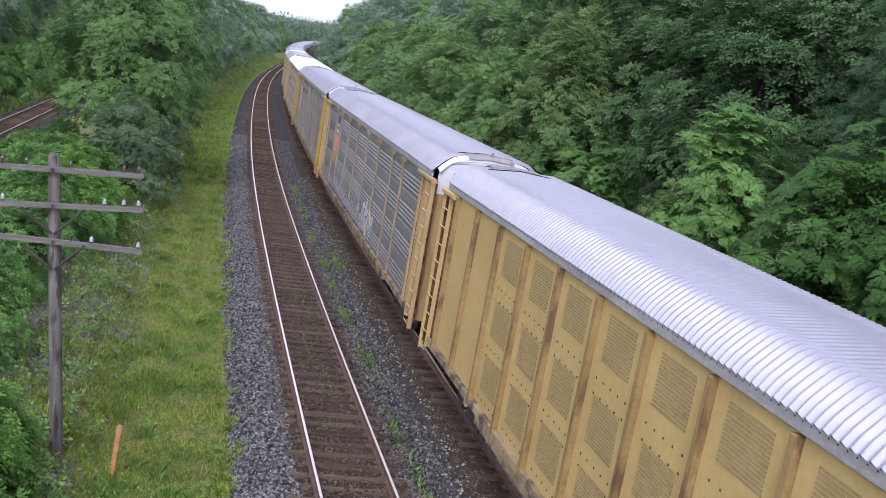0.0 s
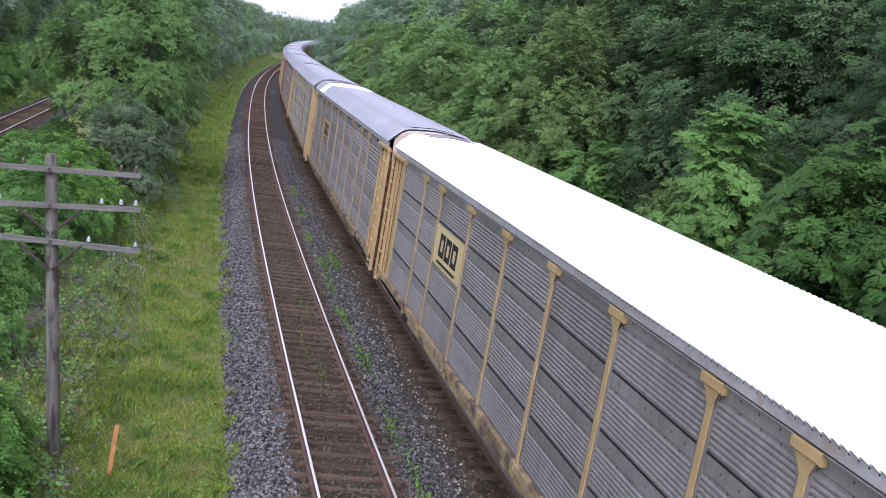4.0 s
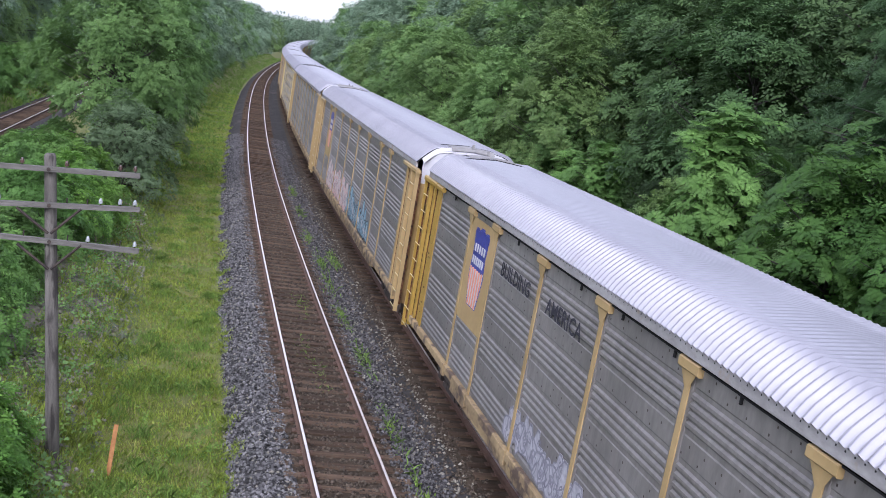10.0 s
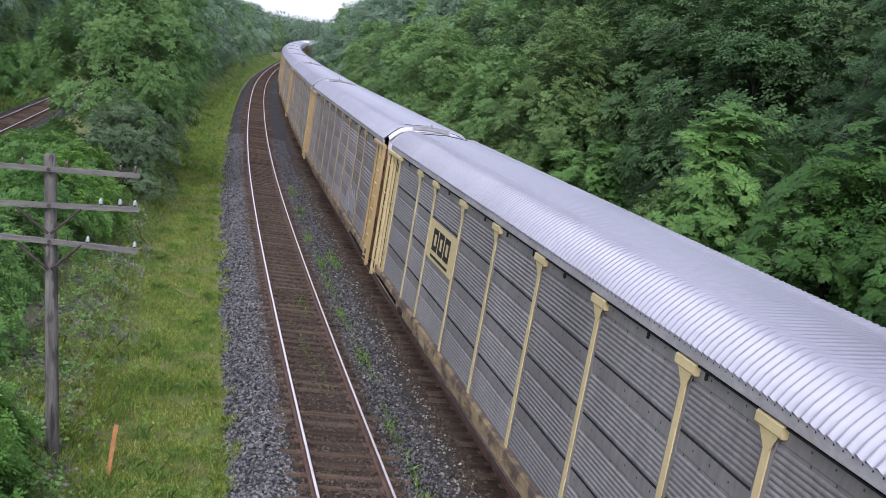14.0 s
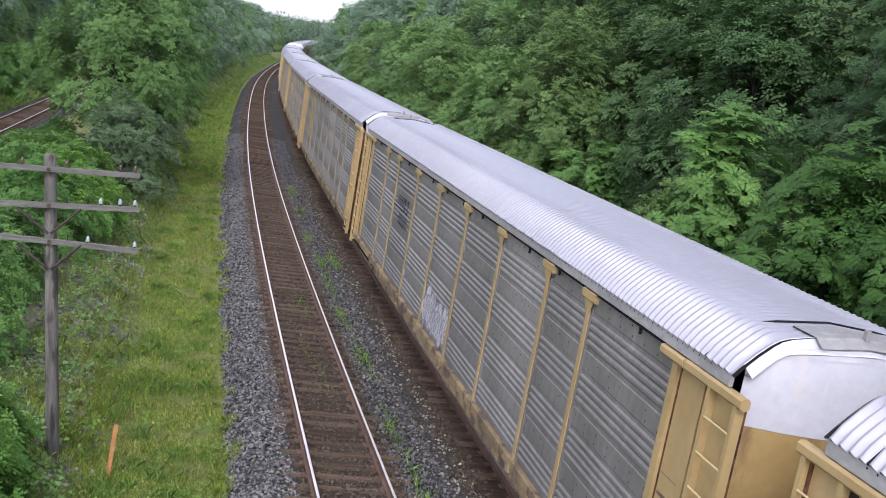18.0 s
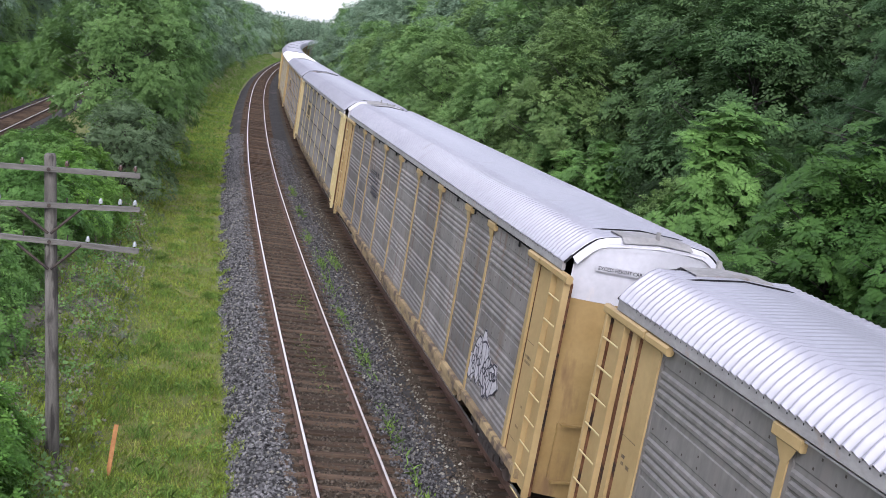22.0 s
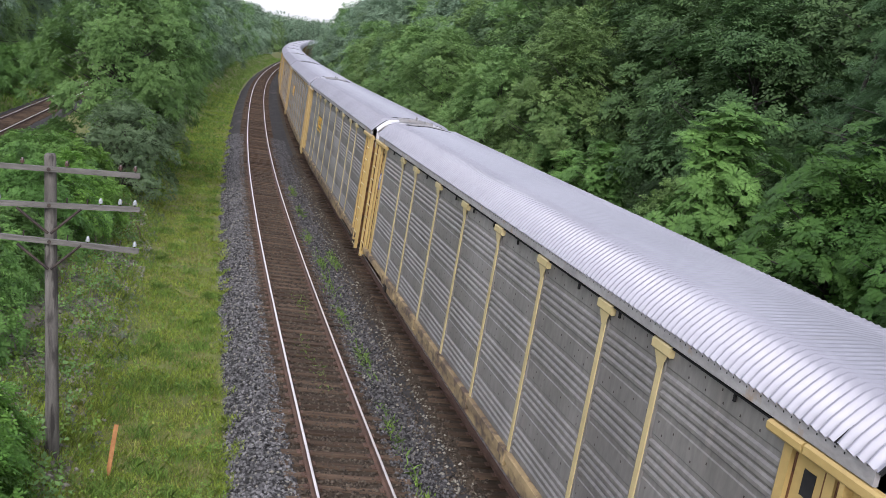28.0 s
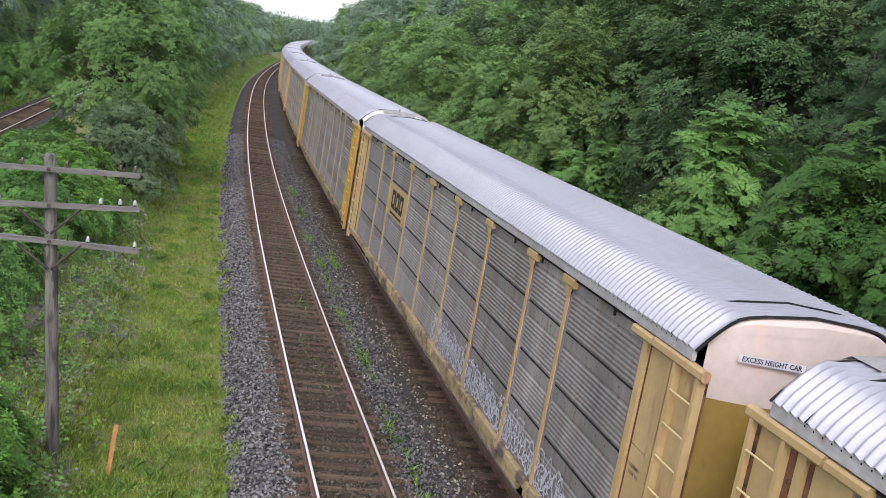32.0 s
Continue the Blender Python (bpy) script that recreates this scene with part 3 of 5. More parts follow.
def limb(s, rng, a, b, r0, r1, bends=3, n=6):
    """A bent, tapering limb from a to b."""
    last, a, b = Vector(a), Vector(a), Vector(b)
    length = (b - a).length
    for i in range(1, bends + 1):
        f = i / bends
        p = a.lerp(b, f) + Vector((rng.uniform(-1, 1), rng.uniform(-1, 1), rng.uniform(-0.6, 0.6))) * length * 0.06 * (1 if i < bends else 0)
        s.tube(last, p, r0 + (r1 - r0) * (f - 1 / bends), r0 + (r1 - r0) * f, n)
        last = p
    return s


def make_tree(seed, height, spread, pads, leaf, mat, twigs=46, per=5, low=0.1, pad=0.22, shape="round", gaps=0.55, name="tree", label="", category="tree", fronds=0, leader=0.8):
    rng, nr = random.Random(seed), np.random.default_rng(seed)
    top = new(name)
    mid, out = crown_pads(nr, height, spread, low, pads, shape, gaps)
    wood = Shape()
    thick = (0.03 * height ** 0.9 + 0.03) * (0.3 if height < 4 else 1.0)
    limb(wood, rng, (0, 0, -0.4), (0, 0, height * leader), thick, 0.02, 5, 8)
    for i, p in enumerate(mid):
        if i % 2 and pads > 60:
            continue
        start = max(0.1, min(leader - 0.1, p[2] / height - 0.06 - 0.35 * math.hypot(p[0], p[1]) / height)) * height
        limb(wood, rng, (0, 0, start), (p[0], p[1], p[2] - 0.05), thick * 0.34 * (1.05 - start / height), 0.008, 3, 4)
    part("trunk", wood.mesh("trunk", "bark", True), top, "rough grey-brown bark")
    reach = spread * pad * nr.uniform(0.65, 1.35, pads)
    if fronds:
        v, q = rosettes(nr, mid, out, fronds, spread * pad, leaf)
    else:
        v, q = fan(nr, mid, out, reach, twigs, per, leaf)
    deep = mid * np.array([0.45, 0.45, 0.94])
    v2, q2 = fan(nr, deep, out, reach, 12, 5, leaf * 1.25)
    v, q = np.concatenate([v, v2]), np.concatenate([q, q2 + len(v)])
    part("crown", quick_mesh("crown", v, q, mat), top)
    return tagged(top, label, category)


def make_pine(seed, height, spread, name="pine_tree", mat="needles", label="soft blue-green pine with layered boughs"):
    rng, nr = random.Random(seed), np.random.default_rng(seed)
    top = new(name)
    wood = Shape()
    limb(wood, rng, (0, 0, -0.4), (0.1, 0.1, height), 0.2, 0.02, 5, 8)
    mid, out, reach = [], [], []
    tiers = int(height / 1.15)
    for i in range(tiers):
        z = height * (0.14 + 0.84 * i / tiers)
        far = spread * (1 - (z / height) ** 1.7) + 0.3
        for j in range(5):
            a = j * math.tau / 5 + i * 0.7 + rng.uniform(-0.35, 0.35)
            r = far * rng.uniform(0.6, 1.12)
            end = Vector((math.cos(a) * r, math.sin(a) * r, z + 0.16 * r))
            wood.tube((0, 0, z), end, 0.035, 0.008, 4)
            for f in (0.45, 0.72, 0.95):
                w = 0.10 * r
                mid.append((end.x * f + rng.uniform(-w, w), end.y * f + rng.uniform(-w, w), z + 0.16 * r * f + 0.1))
                out.append((math.cos(a), math.sin(a), 0.25))
                reach.append(0.16 * r + 0.20)
    part("trunk", wood.mesh("trunk", "bark", True), top, "straight dark trunk with level boughs")
    v, q = fan(nr, np.array(mid), unit(np.array(out)), np.array(reach), 26, 9, 0.16, 0.2, 0.3, 0.09)
    part("crown", quick_mesh("crown", v, q, mat), top)
    return tagged(top, label, "conifer")


def plant(ob, u, d, turn, scale, first=False, lift=0.0):
    x, y, h = on_line(u, d)
    m = Matrix.Translation((x, y, ground_height(u, d) - 0.1 + lift)) @ Matrix.Rotation(turn, 4, "Z") @ Matrix.Diagonal((scale, scale, scale * 1.0, 1))
    if first:
        ob.matrix_basis = m
        return ob
    keep = ob.scale.copy()
    ob.scale = (1, 1, 1)
    made = copy_thing(ob, m)
    ob.scale = keep
    return made


# ---- the wood on both sides ----
def woods():
    rng = random.Random(21)
    WALL = "full green deciduous tree in the lineside wood"
    mids = [make_tree(30 + i, 14.0, 4.4, 125, 0.20, m, 58, low=0.07, shape=sh, label=l) for i, (m, sh, l) in enumerate((("leaf_mid", "round", WALL), ("leaf_blue", "round", "grey-green deciduous tree in the lineside wood"), ("leaf_mid", "dome", WALL), ("leaf_dark", "round", "deciduous tree deep in the wood, its green darkened for shade")))]
    # distant kinds; two of them wear the leaf colour paled for haze
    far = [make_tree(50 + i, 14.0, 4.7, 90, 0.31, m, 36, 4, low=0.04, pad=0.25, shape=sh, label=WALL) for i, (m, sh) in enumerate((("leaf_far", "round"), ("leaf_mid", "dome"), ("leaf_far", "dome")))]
    used = set()

    def put(kinds, u, d, scale):
        k = rng.randrange(len(kinds))
        ob = kinds[k]
        first = ob.name not in used
        used.add(ob.name)
        tagged(plant(ob, u, d, rng.uniform(0, 6.28), scale, first), group="trees of the wood")

    # right-hand wood, front rows then depth
    u = 4.0
    while u < 110:
        if u > 46 or u < 8:
            put(mids[:3], u, (14.5 if u < 50 else 12.2) + rng.uniform(-1.0, 1.0), rng.uniform(0.62, 0.80))
        # the nearer back rows get the leaf with deep-wood shade in its colour
        if not 20 < u < 31:
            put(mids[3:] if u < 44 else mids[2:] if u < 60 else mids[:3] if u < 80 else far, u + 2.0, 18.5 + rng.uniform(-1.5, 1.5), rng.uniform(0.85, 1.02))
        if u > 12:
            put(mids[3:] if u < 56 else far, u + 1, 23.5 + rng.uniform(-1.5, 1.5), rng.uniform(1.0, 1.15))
        if u >= 60:
            put(far, u + 2, 30 + rng.uniform(-1.5, 1.5), rng.uniform(1.12, 1.25))
            put(far, u + 4, 36 + rng.uniform(-1.5, 1.5), rng.uniform(1.15, 1.3))
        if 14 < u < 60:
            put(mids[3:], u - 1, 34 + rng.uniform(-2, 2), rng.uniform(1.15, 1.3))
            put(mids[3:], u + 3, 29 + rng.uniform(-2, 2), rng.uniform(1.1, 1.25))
        u += 4.6 + u * 0.012
    while u < 420:
        for d, lo, hi in ((11.3, 0.58, 0.76), (16.0, 0.9, 1.08), (23, 1.05, 1.25)):
            if d < 12 or u < 280:
                put(far, u + rng.uniform(-2, 2), d + rng.uniform(-1.5, 1.5), rng.uniform(lo, hi))
        u += 7.0
    # left-hand wood beyond the branch track
    u = 44.0
    while u < 300:
        for d, lo, hi in ((-23.5, 0.5, 0.7), (-29, 0.75, 0.95), (-38, 0.95, 1.1)):
            if on_line(u, d)[0] < -15.5 + (u - 74) * 0.041 - 4 and (u < 170 or d > -30):
                put(mids[1:] if u < 85 and d < -25 else far, u + rng.uniform(-2, 2), d + rng.uniform(-1.0, 1.0), rng.uniform(lo, hi))
        u += 7.5
    # left-hand trees between the tracks, farther on
    for u, d, s in ((84, -9.2, 0.55), (92, -8.0, 0.55), (101, -8.6, 0.68), (112, -8.6, 0.70), (124, -9.2, 0.80), (137, -9.0, 0.82), (150, -9.6, 0.88), (163, -9.2, 0.9), (178, -9.8, 0.92),
                    (195, -9.8, 0.92), (215, -10, 0.92), (235, -10, 0.93), (258, -10.5, 0.95), (282, -10, 0.95), (310, -10, 0.84), (340, -9, 0.74), (375, -8, 0.70)):
        put(mids[:3] if u < 130 else far, u, d, s)
    for u, d, s in ((262, 9.6, 0.50), (282, 9.2, 0.52), (300, 9.4, 0.55), (318, 9.2, 0.58)):
        put(far, u, d, s)


woods()


def far_wood():
    """The wooded skyline where the line bends out of sight."""
    nr = np.random.default_rng(5)
    pts = []
    for u in np.arange(380, 900, 13):
        for d in np.arange(-70, 60, 8):
            x, y, _ = on_line(u, d + nr.uniform(-3, 3))
            if -9 < d < 15 and u < 480:
                continue
            h = (nr.uniform(9, 13) if u < 600 else nr.uniform(10, 14)) * (1 + (u - 380) / 2200)
            w = unit(nr.normal(0, 1, (34, 3)) + np.array([0, -0.4, 0.3]))
            pts.append((np.array([x, y, h * 0.45]) + w * np.array([4.4, 4.4, h * 0.52]) * nr.uniform(0.8, 1.05, (34, 1)), w))
    p, w = np.concatenate([a for a, _ in pts]), np.concatenate([b for _, b in pts])
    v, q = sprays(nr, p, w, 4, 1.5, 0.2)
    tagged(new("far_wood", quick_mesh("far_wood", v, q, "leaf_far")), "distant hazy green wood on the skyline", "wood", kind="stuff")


far_wood()


def feature_trees():
    big = make_tree(101, 9.6, 4.5, 130, 0.15, "leaf_bough", 66, low=0.27, pad=0.18, shape="broad", gaps=0.3, leader=0.62, label="broad green tree with spreading boughs beside the track")
    plant(big, 53.0, -7.5, 0.4, 0.97, True)
    grey_tree = make_tree(102, 5.0, 2.7, 75, 0.12, "leaf_shrub", 52, low=0.08, pad=0.21, shape="dome", gaps=0.5, name="shrub", label="grey-green shrub below the broad tree", category="shrub")
    plant(grey_tree, 46.0, -6.7, 1.0, 0.82, True)
    plant(grey_tree, 60.0, -6.6, 2.0, 0.8)
    plant(grey_tree, 67.0, -7.6, 3.0, 0.95)
    plant(grey_tree, 76.0, -8.0, 4.1, 0.9)
    bush = make_tree(103, 3.2, 1.9, 60, 0.12, "leaf_bush", 46, low=0.08, pad=0.24, shape="dome", gaps=0.5, name="bush", label="fresh green leafy bush on the stony bank", category="bush")
    plant(bush, 33.0, -8.2, 2.2, 0.92, True)
    fresh = make_tree(110, 2.2, 1.35, 60, 0.11, "leaf_fresh", 46, low=0.06, pad=0.24, shape="dome", gaps=0.5, name="bush", label="bright fresh green bush at the foot of the pole", category="bush")
    plant(fresh, 17.0, -6.75, 0.0, 0.72, True)
    plant(fresh, 15.2, -6.5, 2.0, 0.7)
    plant(fresh, 36.5, -7.6, 3.0, 1.15)
    plant(fresh, 40.5, -8.0, 4.0, 1.2)
    plant(bush, 27.5, -8.8, 1.2, 0.75)
    plant(bush, 38.5, -8.8, 3.9, 1.0)
    for u, d, t, k in ((44, -11.0, 1.0, 0.8), (50, -11.6, 2.0, 0.7), (57, -11.2, 0.3, 0.65), (41.5, -9.6, 4.4, 0.8), (66, -21.0, 1.0, 1.0), (73, -21.3, 3.0, 1.2), (80, -20.8, 5.0, 1.1), (88, -21.2, 2.0, 1.2), (97, -20.8, 4.0, 1.2), (106, -21.0, 1.0, 1.2)):
        plant(bush, u, d, t, k)
    dark_bush = make_tree(104, 3.0, 1.8, 60, 0.11, "leaf_bush", 46, low=0.08, pad=0.22, shape="round", gaps=0.6, name="bush", label="dense mid-green bush behind the pole", category="bush")
    plant(dark_bush, 23.5, -8.7, 0.0, 0.95, True)
    plant(dark_bush, 29.0, -8.3, 2.0, 0.8)
    plant(dark_bush, 20.0, -8.8, 4.0, 0.8)
    # bright young trees right behind the train
    young = make_tree(105, 8.2, 2.6, 230, 0.135, "leaf_bright", low=0.08, pad=0.175, shape="tall", gaps=0.9, fronds=11, leader=0.93, label="fresh green young tree with long feathery leaves")
    plant(young, 28.0, 12.6, 0.5, 1.02, True)
    plant(young, 36.5, 12.2, 2.5, 0.74)
    plant(young, 42.0, 12.8, 5.0, 0.66)
    deep = make_tree(108, 8.0, 3.0, 250, 0.135, "leaf_deep", low=0.08, pad=0.16, shape="dome", gaps=0.6, fronds=10, leader=0.9, label="deep green leafy young tree behind the train")
    plant(deep, 21.0, 12.4, 4.0, 1.0, True)
    plant(deep, 16.5, 12.6, 1.2, 0.92)
    plant(deep, 12.0, 13.2, 3.0, 1.0)
    soft = make_tree(106, 7.0, 2.9, 95, 0.16, "leaf_mid", 52, low=0.06, pad=0.22, shape="dome", label="leafy green young tree at the edge of the wood")
    plant(soft, 50.0, 12.4, 0.5, 0.78, True)
    for u, d, t, s in ((32.0, 13.4, 1, 0.75), (47, 14.0, 2, 0.95), (57, 12.6, 3, 0.8), (66, 12.6, 4, 0.85), (75, 12.8, 5, 0.8), (85, 12.6, 6, 0.85), (24, 14.6, 2, 0.9), (96, 12.6, 1, 0.85), (108, 12.5, 2, 0.9)):
        plant(soft, u, d, t, s)
    pine = make_pine(107, 13.0, 3.6)
    plant(pine, 26.5, 16.6, 0.0, 0.95, True)
    plant(pine, 22.5, 18.8, 1.7, 1.0)
    plant(pine, 24.2, 15.4, 3.1, 0.88)
    plant(pine, 19.5, 16.2, 4.4, 1.0)


feature_trees()


def skyline_spruces():
    """Pointed conifers that stand above the far wood, and the trees that hide the end of the train."""
    # needle colour paled and blued to stand for distance haze
    spruce = make_pine(109, 14.0, 1.9, "spruce_tree", "leaf_far", "pointed spruce on the distant skyline, its green paled for haze")
    first = True
    for x, y, top in ((38.8, 430, 13.2), (40.6, 436, 12.3), (42.4, 428, 13.9), (45.7, 434, 13.4), (47.3, 431, 12.9), (49.2, 428, 14.3), (51.9, 433, 13.9), (53.5, 430, 13.1), (33.7, 440, 12.6), (35.4, 436, 12.0)):
        m = Matrix.Translation((x, y, -0.4)) @ Matrix.Rotation(x * 7, 4, "Z") @ Matrix.Scale(top / 14.0, 4)
        if first:
            spruce.matrix_basis = m
        else:
            keep = spruce.scale.copy()
            spruce.scale = (1, 1, 1)
            copy_thing(spruce, m)
            spruce.scale = keep
        first = False


skyline_spruces()
line_track("railway_track", 0.0, "empty railway track of brown ties and bright-headed rails", 290)
line_track("railway_track", APART, "railway track under the moving freight train", 230)
side_track()


# ---- the telegraph pole and the stake ----
def telegraph_pole():
    top = new("telegraph_pole")
    rng = random.Random(3)
    shaft = Shape()
    n, rows = 12, []
    for i in range(13):
        f = i / 12
        r = 0.132 - 0.026 * f
        z = 5.62 * f - 0.3 * (1 - f)
        rows.append([(math.cos(q * math.tau / n) * r * (1 + 0.05 * math.sin(q * 5)), math.sin(q * math.tau / n) * r, z) for q in range(n + 1)])
    rows.append([(p[0] * 0.75, p[1] * 0.75, 5.66) for p in rows[-1]])
    rows.append([(0, 0, 5.67)] * (n + 1))
    part("shaft", shaft.sheet(rows).mesh("shaft", "pole_wood", True), top, "weathered grey wooden shaft")
    for k, (z, tilt, reach, kind) in enumerate(((5.40, 2.3, 1.57, "dark_knob"), (4.74, 1.2, 1.57, "glass_knob"), (4.07, 5.6, 1.57, "glass_knob"))):
        m = Matrix.Translation((0, -0.16, z)) @ Matrix.Rotation(radians(tilt), 4, "Y")
        arm = part("crossarm", Shape().box(-reach, reach, -0.045, 0.045, -0.045, 0.045, 0.010).mesh("crossarm", "arm_wood"), top, "grey weathered crossarm", m)
        for x in (-1.45, -1.2, -0.85, -0.45, 0.30, 0.65, 0.88, 1.22, 1.48):
            if rng.random() < 0.2:
                continue
            part("pin", Shape().tube((x, 0, 0.05), (x, 0, 0.15), 0.013, 0.013, 6).mesh("pin", "iron"), arm)
            if kind == "dark_knob" or rng.random() < 0.65:
                s = Shape().tube((x, 0, 0.08), (x, 0, 0.125), 0.038, 0.036, 10).tube((x, 0, 0.125), (x, 0, 0.135), 0.026, 0.026, 10).tube((x, 0, 0.135), (x, 0, 0.17), 0.032, 0.018, 10)
                part("insulator", s.mesh("insulator", kind), arm)
        for sx in (-1, 1):
            a, b = (sx * 0.02, -0.19, z - 0.52), (sx * 0.55, -0.19, z - 0.05)
            if k:
                part("brace", Shape().tube(a, b, 0.026, 0.026, 6).mesh("brace", "iron"), top, "dark iron brace")
        part("bolt", Shape().tube((0, -0.225, z), (0, -0.15, z), 0.035, 0.035, 8).mesh("bolt", "iron"), top)
    top.matrix_basis = pose(-2.015, 18.95, 0.05, 0, -3.0, 0)
    return tagged(top, "old leaning wooden telegraph pole with three crossarms", "utility pole")


telegraph_pole()


def marker_stake():
    s = Shape().box(-0.042, 0.042, -0.012, 0.012, -0.4, 1.0, 0.006)
    ob = new("marker_stake", s.mesh("marker_stake", "stake"))
    ob.matrix_basis = pose(-0.95, 18.75, -0.42, -4, 5.0, -6)
    tagged(ob, "faded orange marker stake stuck in the grass", "marker post")


marker_stake()


# ---- the train: covered two-deck and three-deck car carriers ----
CAR_PITCH = 28.6
POSTS = (-9.05, -7.1, -4.2, -1.4, 1.4, 4.2, 7.1, 9.05)
DECK, EAVE = 1.27, 5.00
ROOF = ((1.55, 5.16), (1.43, 5.295), (1.29, 5.435), (1.15, 5.555), (1.05, 5.618), (0.93, 5.658), (0.70, 5.695))
MESHES = {}


def cached(key, build):
    if key not in MESHES:
        MESHES[key] = build()
    return MESHES[key]


def side_profile():
    """The pressed side sheets: four bands, each a flat strip and a set of ridges. Pairs of height and outward set."""
    pts, band = [], (EAVE - DECK) / 4
    for b in range(4):
        z = DECK + b * band
        pts += [(z, 0.0), (z + 0.05, 0.0)]
        for r in range(4):
            q = z + 0.06 + r * 0.125
            pts += [(q, 0.0), (q + 0.03, 0.028), (q + 0.075, 0.028), (q + 0.105, 0.0)]
        pts += [(z + 0.60, 0.0), (z + 0.62, 0.012), (z + band - 0.03, 0.012), (z + band - 0.012, 0.0)]
    return pts + [(EAVE, 0.0)]


def fine_profile():
    """The closer ribs of the older sheets, with a plain strip above each set."""
    pts, band = [], (EAVE - DECK) / 4
    for b in range(4):
        z = DECK + b * band
        pts += [(z, 0.0), (z + 0.02, 0.0)]
        for r in range(8):
            q = z + 0.03 + r * 0.078
            pts += [(q, 0.0), (q + 0.022, 0.022), (q + 0.046, 0.022), (q + 0.066, 0.0)]
        pts += [(z + 0.68, 0.0), (z + 0.70, 0.010), (z + band - 0.03, 0.010), (z + band - 0.012, 0.0)]
    return pts + [(EAVE, 0.0)]


PROFILE, FINE = side_profile(), fine_profile()
SIDE_X = 1.44


def side_sheet(s, y0, y1, z0, z1, lift=0.0, side=-1, slant=0.0, ribs=PROFILE):
    """A sheet that follows the pressed profile, between two stations and two heights."""
    zs = [p[0] for p in ribs]
    outs = [p[1] for p in ribs]
    cut = [(z0, float(np.interp(z0, zs, outs)))] + [p for p in ribs if z0 < p[0] < z1] + [(z1, float(np.interp(z1, zs, outs)))]
    a = [(side * (SIDE_X + o + lift), y0 + slant * (z - z0), z) for z, o in cut]
    b = [(side * (SIDE_X + o + lift), y1 + slant * (z - z0), z) for z, o in cut]
    return s.sheet([a, b] if side < 0 else [b, a])


def roof_mesh(mat):
    section = [(-x, z) for x, z in ROOF] + [(0, 5.75)] + [(x, z) for x, z in reversed(ROOF)]
    n = len(section)
    out = []
    for i, (x, z) in enumerate(section):
        a, b = section[max(0, i - 1)], section[min(n - 1, i + 1)]
        t = Vector((b[0] - a[0], b[1] - a[1])).normalized()
        out.append((-t.y, t.x))
    ys, lifts, y = [], [], -13.40
    while y < 13.3:
        for dy, lift in ((0.0, 0.0), (0.028, 0.004), (0.056, 0.062), (0.076, 0.074), (0.096, 0.062), (0.124, 0.004)):
            ys.append(y + dy)
            lifts.append(lift)
        y += 0.148
    ys, lifts = [-13.45] + ys + [13.45], [0.0] + lifts + [0.0]
    deep = np.interp([abs(x) for x, _ in section], [0, 0.70, 0.93, 1.05, 1.15, 1.43, 1.55], [0.07, 0.11, 0.60, 1.35, 1.5, 1.4, 1.0])
    verts = np.array([[(x + o[0] * lf * dp, yy, z + o[1] * lf * dp) for (x, z), o, dp in zip(section, out, deep)] for yy, lf in zip(ys, lifts)]).reshape(-1, 3)
    k = len(ys)
    idx = np.array([(i * n + j, (i + 1) * n + j, (i + 1) * n + j + 1, i * n + j + 1) for i in range(k - 1) for j in range(n - 1)])
    me = quick_mesh("roof", verts, idx, mat)
    me.shade_smooth()
    return me


def roof_top(x):
    xs = [0] + [p[0] for p in reversed(ROOF)]
    zs = [5.75] + [p[1] for p in reversed(ROOF)]
    return float(np.interp(abs(x), xs, zs))


def roof_band(y0, y1, lift, mat, name):
    """A strip over the roof from eave to eave."""
    section = [(-x, z) for x, z in ROOF] + [(0, 5.75)] + [(x, z) for x, z in reversed(ROOF)]
    rows = []
    for y, up in ((y0, -0.02), (y0, lift), (y1, lift), (y1, -0.02)):
        rows.append([(x * (1 + up * 0.6), y, z + up) for x, z in section])
    return Shape().sheet([list(reversed(r)) for r in rows]).mesh(name, mat)


def door_y(x):
    return 13.36 + 0.34 * (1 - (x / 1.34) ** 2)


# end colour to door colour, with the car gap's shade mixed in
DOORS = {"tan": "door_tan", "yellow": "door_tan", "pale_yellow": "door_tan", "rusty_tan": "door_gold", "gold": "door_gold"}


